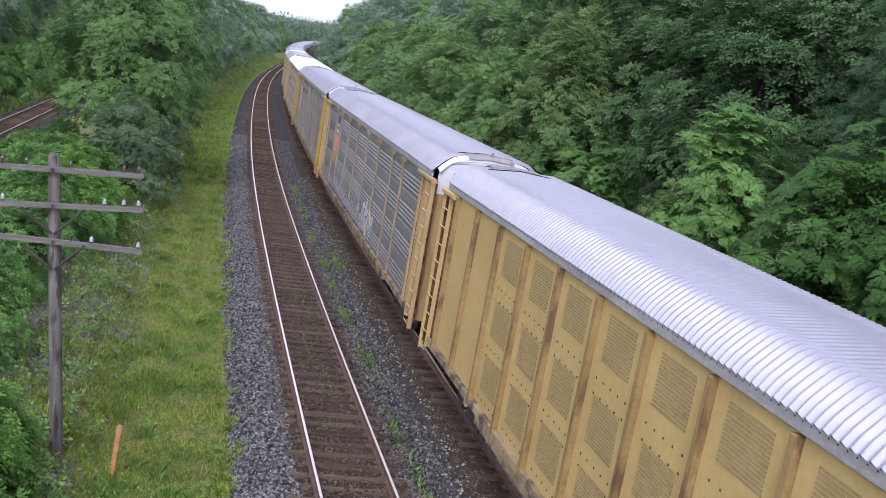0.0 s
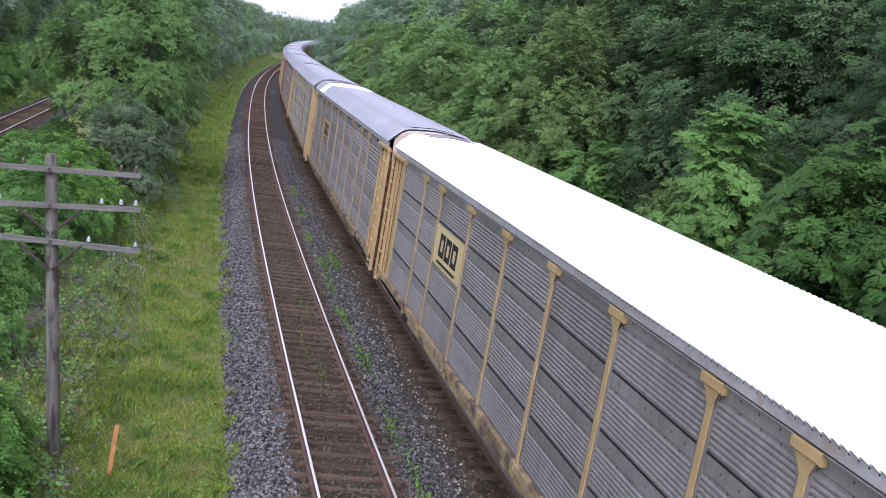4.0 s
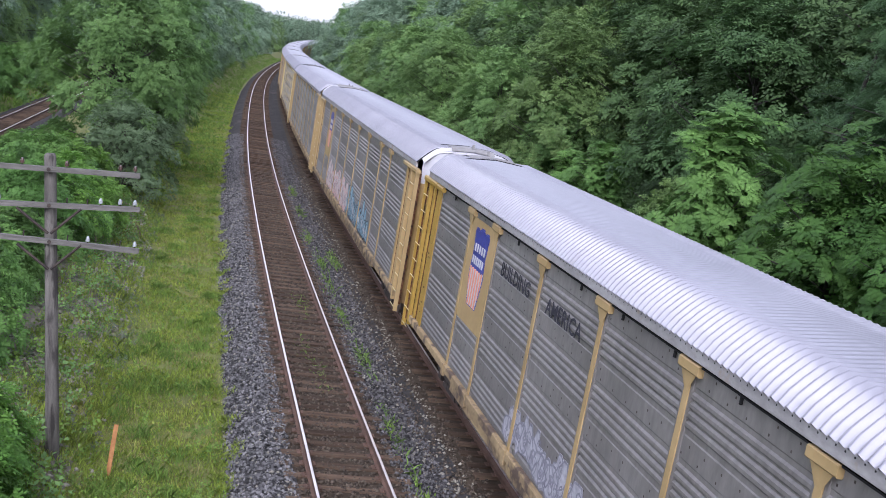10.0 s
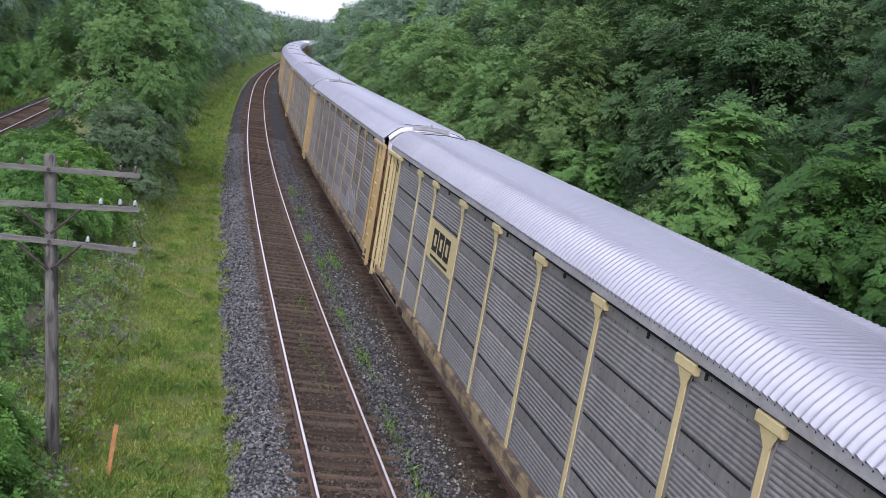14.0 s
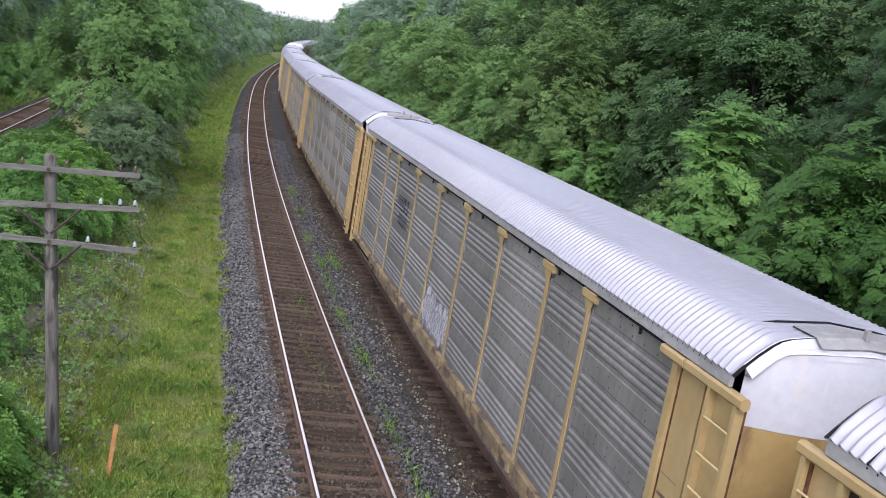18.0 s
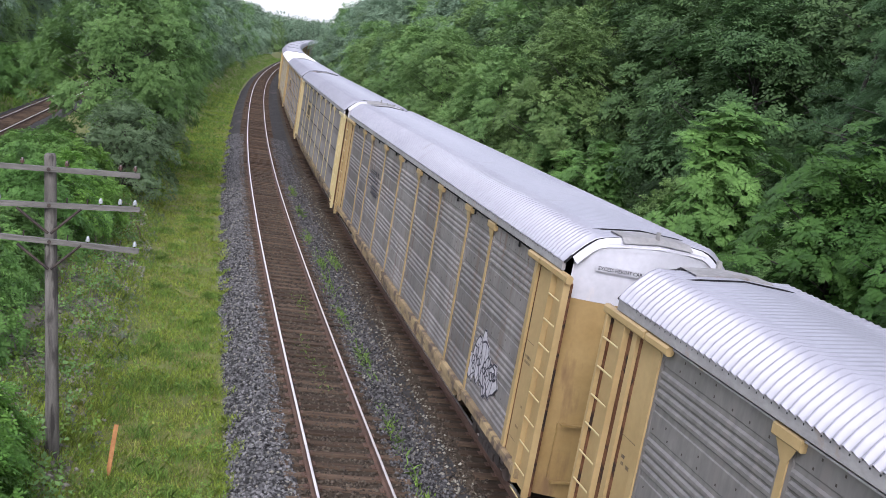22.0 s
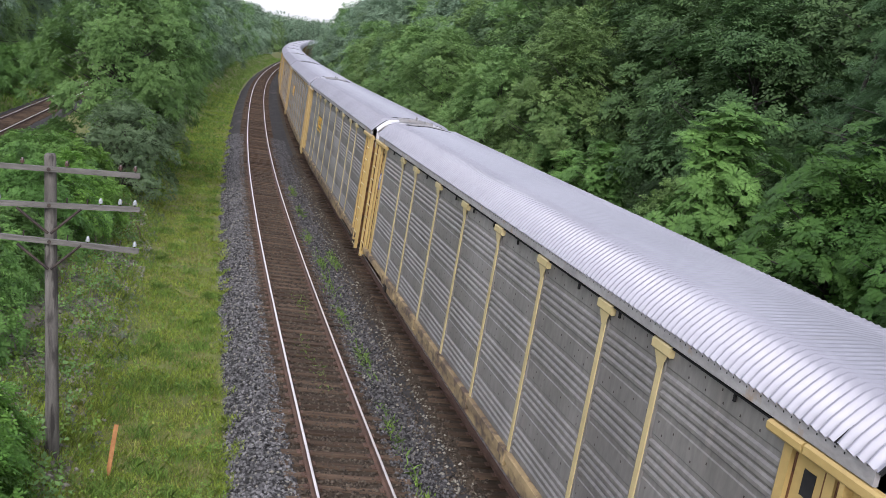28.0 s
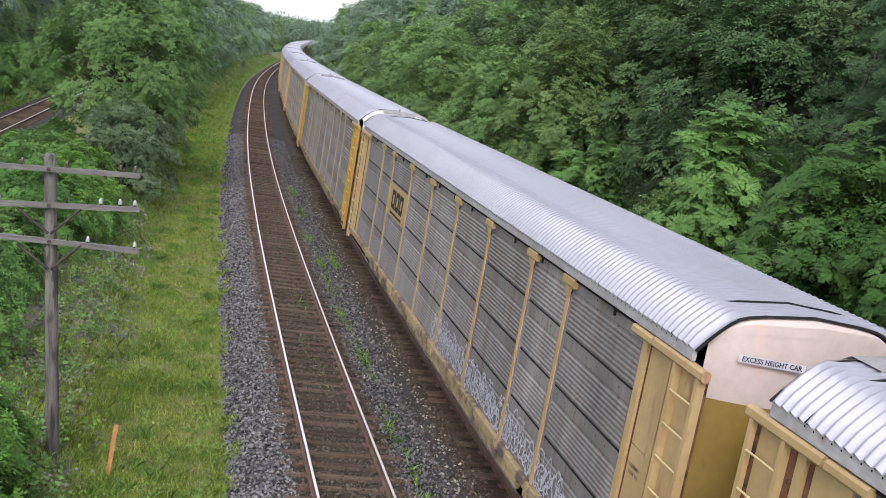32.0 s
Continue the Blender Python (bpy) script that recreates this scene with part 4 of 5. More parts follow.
def door_meshes(low, high):
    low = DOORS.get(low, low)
    xs = [-1.34 + 2.68 * i / 14 for i in range(15)]
    lower = Shape().sheet([[(x, door_y(x), z) for x in xs] for z in (0.98, 1.02, 2.2, 3.4, 4.56)])
    lower.sheet([[(x, door_y(x), 0.98) for x in xs], [(x, 13.2, 0.98) for x in xs]])
    hatch = Shape()
    for x0, x1, z0, z1 in ((-1.1, -0.25, 1.3, 2.35), (0.25, 1.1, 1.3, 2.35)):
        for a, b, c, d in ((x0, x1, z0, z0 + 0.03), (x0, x1, z1, z1 + 0.03), (x0, x0 + 0.03, z0, z1), (x1 - 0.03, x1, z0, z1)):
            y = max(door_y(a), door_y(b))
            hatch.box(a, b, y - 0.06, y + 0.012, c, d)
    upper = Shape().sheet([[(x, door_y(x) - 0.01, 4.56 + (roof_top(x) + 0.03 - 4.56) * f) for x in xs] for f in (0, 0.3, 0.6, 0.80)])
    upper.sheet([[(x, door_y(x) - 0.01, 4.56 + (roof_top(x) - 4.56) * f) for x in xs] for f in (0.80, 0.93)])
    eaves = [(-x, z) for x, z in ROOF[1:]] + [(0, 5.75)] + [(x, z) for x, z in reversed(ROOF[1:])]
    if high != "pinkish":
        upper.sheet([[(x * 0.94, max(13.52, door_y(x * 0.94) + 0.02), z - 0.13) for x, z in eaves], [(x * 1.01, 13.44, z + 0.012) for x, z in eaves]])
        upper.sheet([[(x * 0.94, max(13.52, door_y(x * 0.94) + 0.02), z - 0.13) for x, z in eaves], [(x * 0.94, door_y(x * 0.94) - 0.012, z - 0.15) for x, z in eaves]])
    else:
        upper.sheet([[(x, door_y(x) - 0.01, 4.56 + (roof_top(x) - 4.56) * 0.93) for x in xs], [(x, door_y(x) - 0.01, roof_top(x) - 0.06) for x in xs], [(x, 13.2, roof_top(x) - 0.03) for x in xs]])
    seam = Shape().box(-0.015, 0.015, door_y(0) - 0.02, door_y(0) + 0.012, 1.0, 4.5)
    for x in (-0.52, 0.52):
        seam.box(x - 0.02, x + 0.02, door_y(x) - 0.02, door_y(x) + 0.03, 1.0, 4.5)
    if high == "pinkish":
        seam.box(-1.05, -0.45, door_y(0.75) - 0.02, door_y(0.75) + 0.04, 2.62, 2.80, 0.02).box(0.45, 1.05, door_y(0.75) - 0.02, door_y(0.75) + 0.04, 2.62, 2.80, 0.02)
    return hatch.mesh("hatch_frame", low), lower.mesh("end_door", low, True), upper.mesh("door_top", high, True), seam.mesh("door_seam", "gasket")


def cover_plate():
    s, xs = Shape(), [-0.64 + 0.16 * i for i in range(9)]
    s.sheet([[(x, 13.02, roof_top(x) + 0.005) for x in xs], [(x, 13.02, roof_top(x) + 0.03) for x in xs], [(x, 13.5, roof_top(x) + 0.032) for x in xs], [(x, 13.66, roof_top(x) - 0.06) for x in xs]])
    return s.box(-0.03, 0.03, 13.50, 13.56, 5.76, 5.89, 0.01).mesh("end_cap", "cover")


def bogie_meshes():
    frame_shape = Shape()
    for side in (-1, 1):
        x = side * 0.98
        frame_shape.box(x - 0.07, x + 0.07, -1.25, 1.25, 0.42, 0.60, 0.03)
        frame_shape.box(x - 0.06, x + 0.06, -0.55, 0.55, 0.22, 0.42, 0.03)
        for y in (-0.889, 0.889):
            frame_shape.box(x - 0.09, x + 0.09, y - 0.14, y + 0.14, 0.30, 0.62, 0.03)
        for y in (-0.2, 0.0, 0.2):
            frame_shape.tube((x, y, 0.28), (x, y, 0.52), 0.07, 0.07, 8)
    frame_shape.box(-1.0, 1.0, -0.18, 0.18, 0.45, 0.72, 0.03)
    wheels = Shape()
    for side in (-1, 1):
        wheels.tube((side * 0.69, 0, 0), (side * 0.82, 0, 0), 0.42, 0.42, 24)
        wheels.tube((side * 0.66, 0, 0), (side * 0.69, 0, 0), 0.445, 0.445, 24)
        wheels.tube((side * 0.82, 0, 0), (side * 0.90, 0, 0), 0.12, 0.10, 12)
    wheels.tube((-0.7, 0, 0), (0.7, 0, 0), 0.08, 0.08, 10)
    return frame_shape.mesh("bogie", "running_gear"), wheels.mesh("wheelset", "wheel_steel")


def text_mesh(words, size, mat, wide=1.0):
    """Flat lettering that stands in the x-z plane and reads along x."""
    cu = bpy.data.curves.new("lettering", "FONT")
    cu.body, cu.size, cu.align_x, cu.align_y = words, size, "CENTER", "CENTER"
    cu.extrude, cu.offset, cu.resolution_u = 0.002, size * 0.012, 2
    ob = new("lettering", cu)
    me = bpy.data.meshes.new_from_object(ob.evaluated_get(bpy.context.evaluated_depsgraph_get()))
    bpy.data.objects.remove(ob)
    me.transform(Matrix.Rotation(radians(90), 4, "X") @ Matrix.Diagonal((wide, 1, 1, 1)))
    me.materials.clear()
    me.materials.append(M[mat])
    return me


def plates(cells, lift, name, mat, slant=0.0, flat=False):
    s = Shape()
    for y0, y1, z0, z1 in cells:
        if flat:
            s.box(-SIDE_X - 0.030 - lift, -SIDE_X - 0.029, y0, y1, z0, z1)
            continue
        side_sheet(s, y0, y1, z0, z1, lift, -1, slant)
    return s.mesh(name, mat)


def emblem(car, kind, y):
    """The road's emblem on the side, as plain shapes. y: its middle along the car; smaller y lies nearer the front."""
    if kind.startswith("shield"):
        part("emblem_ground", plates([(7.17, 8.98, 2.50, 4.82)], 0.006, "emblem_ground", "tan", 0.0, True), car)
        rim_cells, blue, red, white = [], [], [], []
        for i in range(14):
            z = 2.95 + i * 0.115
            f = i / 13
            w = 0.50 * math.sqrt(min(1.0, 0.40 + 1.4 * f)) if f < 0.46 else 0.50 - 0.06 * math.sin((f - 0.46) * 5.8)
            rim_cells.append((y - w - 0.04, y + w + 0.04, z - 0.02, z + 0.14))
            if f > 0.53:
                blue.append((y - w, y + w, z, z + 0.137))
            else:
                white.append((y - w, y + w, z, z + 0.137))
                for j in range(6):
                    a = -0.47 + j * 0.17
                    lo, hi = max(a, -w), min(a + 0.09, w)
                    if hi > lo:
                        red.append((y + lo, y + hi, z, z + 0.137))
        for a, b, h in ((-0.47, -0.33, 0.06), (-0.36, -0.24, 0.03), (-0.16, 0.16, 0.05), (-0.09, 0.09, 0.10), (0.24, 0.36, 0.03), (0.33, 0.47, 0.06)):
            blue.append((y + a, y + b, 4.55, 4.555 + h))
            rim_cells.append((y + a - 0.035, y + b + 0.035, 4.54, 4.59 + h))
        part("emblem_rim", plates(rim_cells, 0.009, "emblem_rim", "navy" if kind != "shield_faded" else "faded_red", 0.0, True), car)
        part("emblem_field", plates(white, 0.013, "emblem_field", "white" if kind != "shield_worn" else "pinkish", 0.0, True), car)
        part("emblem_stripes", plates(red, 0.017, "emblem_stripes", "faded_red" if kind != "shield" else "red", 0.0, True), car)
        part("emblem_chief", plates(blue, 0.013, "emblem_chief", "navy", 0.0, True), car)
        for z in (3.86, 4.14):
            for i in range(5 if z > 4.1 else 6):
                h = y - 0.40 + i * (0.17 if z > 4.1 else 0.145)
                part("name_bar", plates([(h, h + 0.10, z, z + 0.17)], 0.018, "name_bar", "white", 0.0, True), car)
    elif kind in ("block_dark", "block_orange", "block_pale"):
        ground_mat = {"block_dark": "tan", "block_pale": "pale_yellow"}.get(kind)
        ink = "orange" if kind == "block_orange" else "black"
        if ground_mat:
            part("emblem_ground", plates([(y - 1.35, y + 1.35, 3.02, 4.02)], 0.006, "emblem_ground", ground_mat, 0.0, True), car)
        for c in (-0.62, 0.0, 0.62):
            a, b, z0, z1, w = y + c - 0.26, y + c + 0.26, 3.28, 3.86, 0.14
            ring = [(a, b, z0, z0 + w), (a, b, z1 - w, z1), (b - w, b, z0 + w, z1 - w), (a, a + w, z0 + w, z1 - w)]
            if kind == "block_orange":
                part("emblem_shade", plates([(p - 0.035, q + 0.035, g - 0.035, h + 0.035) for p, q, g, h in ring], 0.008, "emblem_shade", "ink", 0.0, True), car)
            part("emblem_bar", plates(ring, 0.013, "emblem_bar", ink, 0.0, True), car)
        part("emblem_rule", plates([(y - 0.9, y + 0.9, 3.10, 3.17)], 0.013, "emblem_rule", ink, 0.0, True), car)
    elif kind == "stripes":
        for i in range(5):
            part("emblem_bar", plates([(y - 0.1, y + 1.25 - i * 0.12, 3.48 + i * 0.085, 3.52 + i * 0.085)], 0.012, "emblem_bar", "ink"), car)
        for c in (-0.35, -0.78):
            part("emblem_bar", plates([(y + c, y + c + 0.3, 3.46, 3.54), (y + c, y + c + 0.3, 3.80, 3.88), (y + c + 0.1, y + c + 0.2, 3.54, 3.80)], 0.012, "emblem_bar", "ink"), car)
        for i in range(2):
            for j in range(7):
                h = y - 0.85 + j * 0.19
                part("name_bar", plates([(h, h + 0.12, 3.22 - i * 0.2, 3.34 - i * 0.2)], 0.012, "name_bar", "ink"), car)
    elif kind == "plain_name":
        for j in range(8):
            h = y - 1.1 + j * 0.29
            part("name_bar", plates([(h, h + 0.17, 3.30, 3.30 + (0.40 if j == 7 else 0.27))], 0.012, "name_bar", "ink", 0.1), car)
    elif kind == "patch":
        part("emblem_ground", plates([(y - 0.85, y + 0.85, 2.20, 4.62)], 0.008, "emblem_ground", "tan", 0.0, True), car, "blank tan patch")


def scrawl(car, y0, y1, z0, high, colours, seed, filled=True, narrow=1.0):
    """Sprayed writing that cannot be read, low on the side: crowded, pointed letters with dark edges and inner loops."""
    rng = random.Random(seed)
    fills, edges, marks, y, k = Shape(), Shape(), Shape(), y0, 0

    def slab(s, ring, x):
        n = len(ring)
        s.add([(x, a, b) for a, b in ring] + [(-SIDE_X - 0.029, a, b) for a, b in ring], [tuple(range(n))[::-1]] + [(i, (i + 1) % n, n + (i + 1) % n, n + i) for i in range(n)])

    def line(s, ring, wide, x):
        """A sprayed line round a closed ring."""
        n = len(ring)
        cy, cz = sum(p[0] for p in ring) / n, sum(p[1] for p in ring) / n
        size = max(0.05, max(abs(p[1] - cz) for p in ring))
        inner = [(cy + (a - cy) * (1 - wide / size), cz + (b - cz) * (1 - wide / size)) for a, b in ring]
        s.add([(x, a, b) for a, b in ring] + [(x, a, b) for a, b in inner], [(i, n + i, n + (i + 1) % n, (i + 1) % n) for i in range(n)])

    while y < y1:
        w, h = rng.uniform(0.20, 0.36) * narrow, high * rng.uniform(0.55, 1.0)
        low, lean, tip = z0 + rng.uniform(0, 0.12) * high, rng.uniform(-0.25, 0.25), rng.uniform(1.0, 1.22)
        ring = []
        for i in range(14):
            a = i * math.tau / 14
            r = 1 + rng.uniform(-0.34, 0.30)
            up = math.sin(a)
            ring.append((y + math.cos(a) * w * r + lean * up * h * 0.4, max(DECK + 0.01, low + h * 0.5 + up * h * 0.5 * (tip if i in (3, 4) else r))))
        x = -SIDE_X - 0.032 - 0.0006 * (k % 7)
        if filled:
            slab(fills, ring, x)
        line(edges, ring, 0.045, x - 0.004)
        for _ in range(2):
            cy, cz = y + rng.uniform(-0.4, 0.4) * w, low + h * rng.uniform(0.3, 0.75)
            ry, rz = w * rng.uniform(0.15, 0.4), h * rng.uniform(0.08, 0.22)
            line(marks, [(cy + math.cos(i * math.tau / 8) * ry * rng.uniform(0.8, 1.2), cz + math.sin(i * math.tau / 8) * rz) for i in range(8)], 0.035, x - 0.0045)
        y += w * rng.uniform(0.5, 0.95)
        k += 1
    for name, s, mat in (("graffiti_fill", fills, colours[0]), ("graffiti_outline", edges, colours[1]), ("graffiti_strokes", marks, colours[-1])):
        if s.v:
            tagged(part(name, s.mesh(name, mat), car), "sprayed graffiti", kind="stuff")


def sill_mesh(side, mat):
    s = Shape()
    x0, x1 = sorted((side * 1.43, side * 1.55))
    s.box(x0, x1, -13.1, 13.1, 1.08, 1.27, 0.02)
    s.box(min(side * 1.40, side * 1.50), max(side * 1.40, side * 1.50), -8.4, 8.4, 0.86, 1.08, 0.02)
    for y in POSTS:
        s.box(min(side * 1.5, side * 1.57), max(side * 1.5, side * 1.57), y - 0.08, y + 0.08, 1.0, 1.28, 0.01)
    return s.mesh("side_sill", mat)


def panel_mesh(half, side, mat, ribs=PROFILE):
    """One pressed side sheet with its flat edge strips."""
    s = side_sheet(Shape(), -half, half, DECK - 0.02, EAVE - 0.01, 0, side, 0.0, ribs)
    for a, b in ((-half, -half + 0.12), (half - 0.12, half)):
        s.box(*sorted((side * 1.43, side * 1.4705)), a, b, DECK - 0.01, EAVE - 0.02)
    return s.mesh("side_panel", mat)


def rivet_mesh():
    """Small dark vent holes and rivets in the flat strips of the side."""
    rng, s = random.Random(2), Shape()
    for b in range(4):
        for row in (0.66, 0.80):
            y = -11.9
            while y < 11.9:
                z = DECK + b * (EAVE - DECK) / 4 + row
                if rng.random() < 0.75:
                    x = -1.4535
                    s.add([(x, y, z), (x, y + 0.028, z), (x, y + 0.028, z + 0.032), (x, y, z + 0.032)], [(3, 2, 1, 0)])
                y += 0.42 + rng.uniform(-0.05, 0.05)
    return s.mesh("rivets", "running_gear")


def post_mesh(side, mat):
    x0, x1 = sorted((side * 1.44, side * 1.492))
    return Shape().box(x0, x1, -0.06, 0.06, 1.24, 4.84, 0.015).mesh("post", mat)


def head_mesh(side, mat):
    x0, x1 = sorted((side * 1.44, side * 1.54))
    s = Shape().box(x0, x1, -0.26, 0.26, 4.83, 4.98, 0.02)
    s.add([(side * 1.497, -0.06, 4.62), (side * 1.497, 0.06, 4.62), (side * 1.515, 0.19, 4.83), (side * 1.515, -0.19, 4.83)], [(0, 1, 2, 3)])
    return s.mesh("post_head", mat)


def end_frame_mesh(side, end, mat, piece):
    """The painted end bay: panel, two uprights and the rail along the top."""
    s = Shape()

    def b(x0, x1, y0, y1, z0, z1, cut=0.0):
        xa, xb = sorted((side * x0, side * x1))
        ya, yb = sorted((end * y0, end * y1))
        s.box(xa, xb, ya, yb, z0, z1, cut)
    if piece == "upright":
        b(1.42, 1.50, 11.98, 12.13, 1.05, 4.98, 0.02)
        return s.mesh("end_upright", mat)
    if piece == "inner":
        b(1.42, 1.50, 12.72, 12.86, 1.0, 4.98, 0.02)
        return s.mesh("end_upright", mat)
    if piece == "back":
        b(1.40, 1.462, 12.98, 13.60, 0.98, 4.88, 0.01)
        return s.mesh("ladder_sheet", mat)
    if piece == "rail":
        b(1.46, 1.585, 12.40, 13.78, 4.86, 5.00, 0.03)
        b(1.47, 1.585, 11.72, 12.36, 4.86, 4.99, 0.03)
        return s.mesh("top_rail", mat)
    b(1.38, 1.44, 12.08, 12.85, 1.1, 4.96)
    s.add([(side * 1.42, end * 12.8, 1.0), (side * 1.34, end * 13.37, 1.0), (side * 1.34, end * 13.37, 4.9), (side * 1.42, end * 12.8, 4.9)], [(0, 1, 2, 3)])
    return s.mesh("end_panel", mat)


def ladder_mesh(side, end, mat):
    s = Shape()
    for y in (13.05, 13.66):
        ya, yb = sorted((end * (y - 0.035), end * (y + 0.035)))
        xa, xb = sorted((side * 1.455, side * 1.57))
        s.box(xa, xb, ya, yb, 0.80 if y > 13.5 else 1.0, 4.88, 0.01)
    return s.mesh("ladder", mat)


def stencil_mesh_of(end):
    def build():
        rng, s = random.Random(14 + end), Shape()
        for i in range(9):
            y, z = rng.uniform(12.16, 12.5), rng.choice((1.7, 1.8, 2.2, 2.3, 2.4, 3.0, 3.1))
            s.box(-1.4445, -1.4385, *sorted((end * y, end * (y + rng.uniform(0.05, 0.18)))), z, z + 0.05)
        for z in (1.55, 3.4):
            s.box(-1.4445, -1.4385, *sorted((end * 12.15, end * 12.7)), z, z + 0.012)
        return s.mesh("stencil", "dirty_sill")
    return build


def rung_mesh(side, end):
    s = Shape().tube((side * 1.565, end * 13.08, 0), (side * 1.565, end * 13.63, 0), 0.014, 0.014, 6)
    return s


def car_mesh_roofside(side, mat):
    x0, x1 = sorted((side * 1.49, side * 1.55))
    s = Shape()
    if mat == "rim":
        return s.box(x0, x1, -13.4, 13.4, 5.01, 5.18, 0.01).mesh("roof_rim", mat)
    for i in range(175):
        y = -12.95 + i * 0.148
        s.add([(side * 1.555, y - 0.011, 5.13), (side * 1.555, y + 0.011, 5.13), (side * 1.555, y + 0.011, 5.152), (side * 1.555, y - 0.011, 5.152)], [(0, 1, 2, 3)])
    return s.mesh("rim_bolts", mat)


def auto_carrier(k, ends="tan", posts="tan", sides="galvanised", roof="roof_steel", top="white", seams=False, louvres=False, label=""):
    car = new("auto_carrier")
    plain_top = k in (-1, 0, 1, 2, 7, 11, 14)
    part("roof", cached(("roof", roof), lambda: roof_mesh(roof)), car, "corrugated white roof" if roof == "roof_white" else "corrugated galvanised roof")
    for end in (-1, 1):
        part("roof_seam", cached(("seam", end), lambda: roof_band(end * 12.80 - 0.012, end * 12.80 + 0.012, 0.022, "gasket", "roof_seam")), car)
        edge = 13.46 * end
        part("roof_edge", cached(("edge", end), lambda: roof_band(min(edge, edge - end * 0.05), max(edge, edge - end * 0.028), 0.006, "gasket", "roof_edge")), car, "black gasket")
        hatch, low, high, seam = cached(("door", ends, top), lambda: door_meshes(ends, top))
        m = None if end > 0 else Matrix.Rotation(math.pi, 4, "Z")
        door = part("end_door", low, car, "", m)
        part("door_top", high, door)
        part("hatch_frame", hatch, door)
        if top != "pinkish":
            part("end_cap", cached("cap", lambda: cover_plate()), door, "weathered grey cover plate")
        part("door_seam", seam, door)
        if (top == "white" and k != 12) or k in (22, 17):
            plate = part("notice_plate", cached("notice", lambda: Shape().box(-0.46, 0.46, -0.004, 0.004, -0.055, 0.055).mesh("notice_plate", "white")), door, "white notice", Matrix.Translation((0.62, door_y(0.62) + 0.055, 5.16)) @ Matrix.Rotation(radians(180 - 16), 4, "Z") @ Matrix.Scale(0.9, 4))
            part("notice_lettering", cached("words", lambda: text_mesh("EXCESS HEIGHT CAR", 0.10, "black", 0.88)), door, "", Matrix.Translation((0.625, door_y(0.62) + 0.065, 5.16)) @ Matrix.Rotation(radians(180 - 16), 4, "Z") @ Matrix.Scale(0.9, 4))
    under = cached("under", lambda: Shape().box(-1.38, 1.38, -13.2, 13.2, 0.98, 1.2, 0.02).box(-0.3, 0.3, -13.9, 13.9, 0.72, 0.98, 0.04).box(-1.1, 1.1, -6, 6, 0.8, 0.98).mesh("underframe", "running_gear"))
    part("underframe", under, car, "dark underframe")
    bogie, wheels = cached("bogie", bogie_meshes)
    for y in (-9.9, 9.9):
        bg = part("bogie", bogie, car, "", Matrix.Translation((0, y, 0)))
        for w in (-0.889, 0.889):
            part("wheelset", wheels, bg, "", Matrix.Translation((0, w, 0.42)))
    for y in (-14.05, 14.05):
        part("coupler", cached("coupler", lambda: Shape().box(-0.12, 0.12, -0.24, 0.24, 0.74, 1.0, 0.03).mesh("coupler", "running_gear")), car, "", Matrix.Translation((0, y, 0)))
    stations = [1.78 * i for i in range(-7, 8)] if louvres else list(POSTS)
    bays = [-12.05, *POSTS, 12.05]
    for side in (-1, 1):
        rim = part("roof_rim", cached(("rim", side), lambda: car_mesh_roofside(side, "rim")), car)
        if side < 0:
            tagged(part("rim_bolts", cached("bolts", lambda: car_mesh_roofside(side, "gasket")), rim), kind="stuff")
        part("side_sill", cached(("sill", side), lambda: sill_mesh(side, "dirty_sill")), car)
        if louvres:
            for i in range(-8, 8):
                a, b = max(-13.3, 1.78 * i + 0.0), min(13.3, 1.78 * (i + 1))
                me = Shape().box(min(side * 1.40, side * 1.46), max(side * 1.40, side * 1.46), a + 0.03, b - 0.03, 1.2, 4.98, 0.01).mesh("side_panel", "yellow")
                panel = part("side_panel", me, car)
                if side < 0 and -6 < i < 5:
                    for z in (4.05, 2.75, 1.60):
                        s = Shape()
                        for j in range(14):
                            s.box(-1.472, -1.458, a + 0.42, b - 0.38, z + j * 0.055, z + j * 0.055 + 0.032)
                        part("vent", s.mesh("vent", "louvre"), panel, "slotted vent")
                    dots = Shape()
                    for z in (3.75, 3.5, 2.5, 2.3, 1.4):
                        for j in range(5):
                            y = a + 0.35 + j * 0.27
                            dots.box(-1.466, -1.455, y, y + 0.034, z, z + 0.034)
                    part("holes", dots.mesh("holes", "rust"), panel)
            # posts coloured darker than the panels to stand for their shaded flank
            for y in stations:
                part("post", cached(("flat_post", side), lambda: Shape().box(min(side * 1.44, side * 1.57), max(side * 1.44, side * 1.57), -0.055, 0.055, 1.1, 4.97, 0.015).mesh("post", "ochre")), car, "", Matrix.Translation((0, y, 0)))
        else:
            for y in POSTS:
                part("post", cached(("post", side, posts), lambda: post_mesh(side, posts)), car, "", Matrix.Translation((0, y, 0)))
                part("post_head", cached(("head", side, posts), lambda: head_mesh(side, posts)), car, "", Matrix.Translation((0, y, 0)))
            for a, b in zip(bays, bays[1:]):
                part("side_panel", cached(("panel", side, sides, seams, round(b - a, 2)), lambda: panel_mesh((b - a) / 2, side, sides, FINE if seams else PROFILE)), car, "", Matrix.Translation((0, (a + b) / 2, 0)))
            if side < 0:
                tagged(part("rivets", cached("rivets", rivet_mesh), car), kind="stuff")
            if seams and side < 0:
                for q in (1, 2, 3):
                    z = DECK + q * (EAVE - DECK) / 4
                    part("panel_seam", cached(("line", q), lambda: Shape().box(-1.458, -1.44, -11.95, 11.95, z - 0.012, z + 0.012).mesh("panel_seam", "gasket")), car)
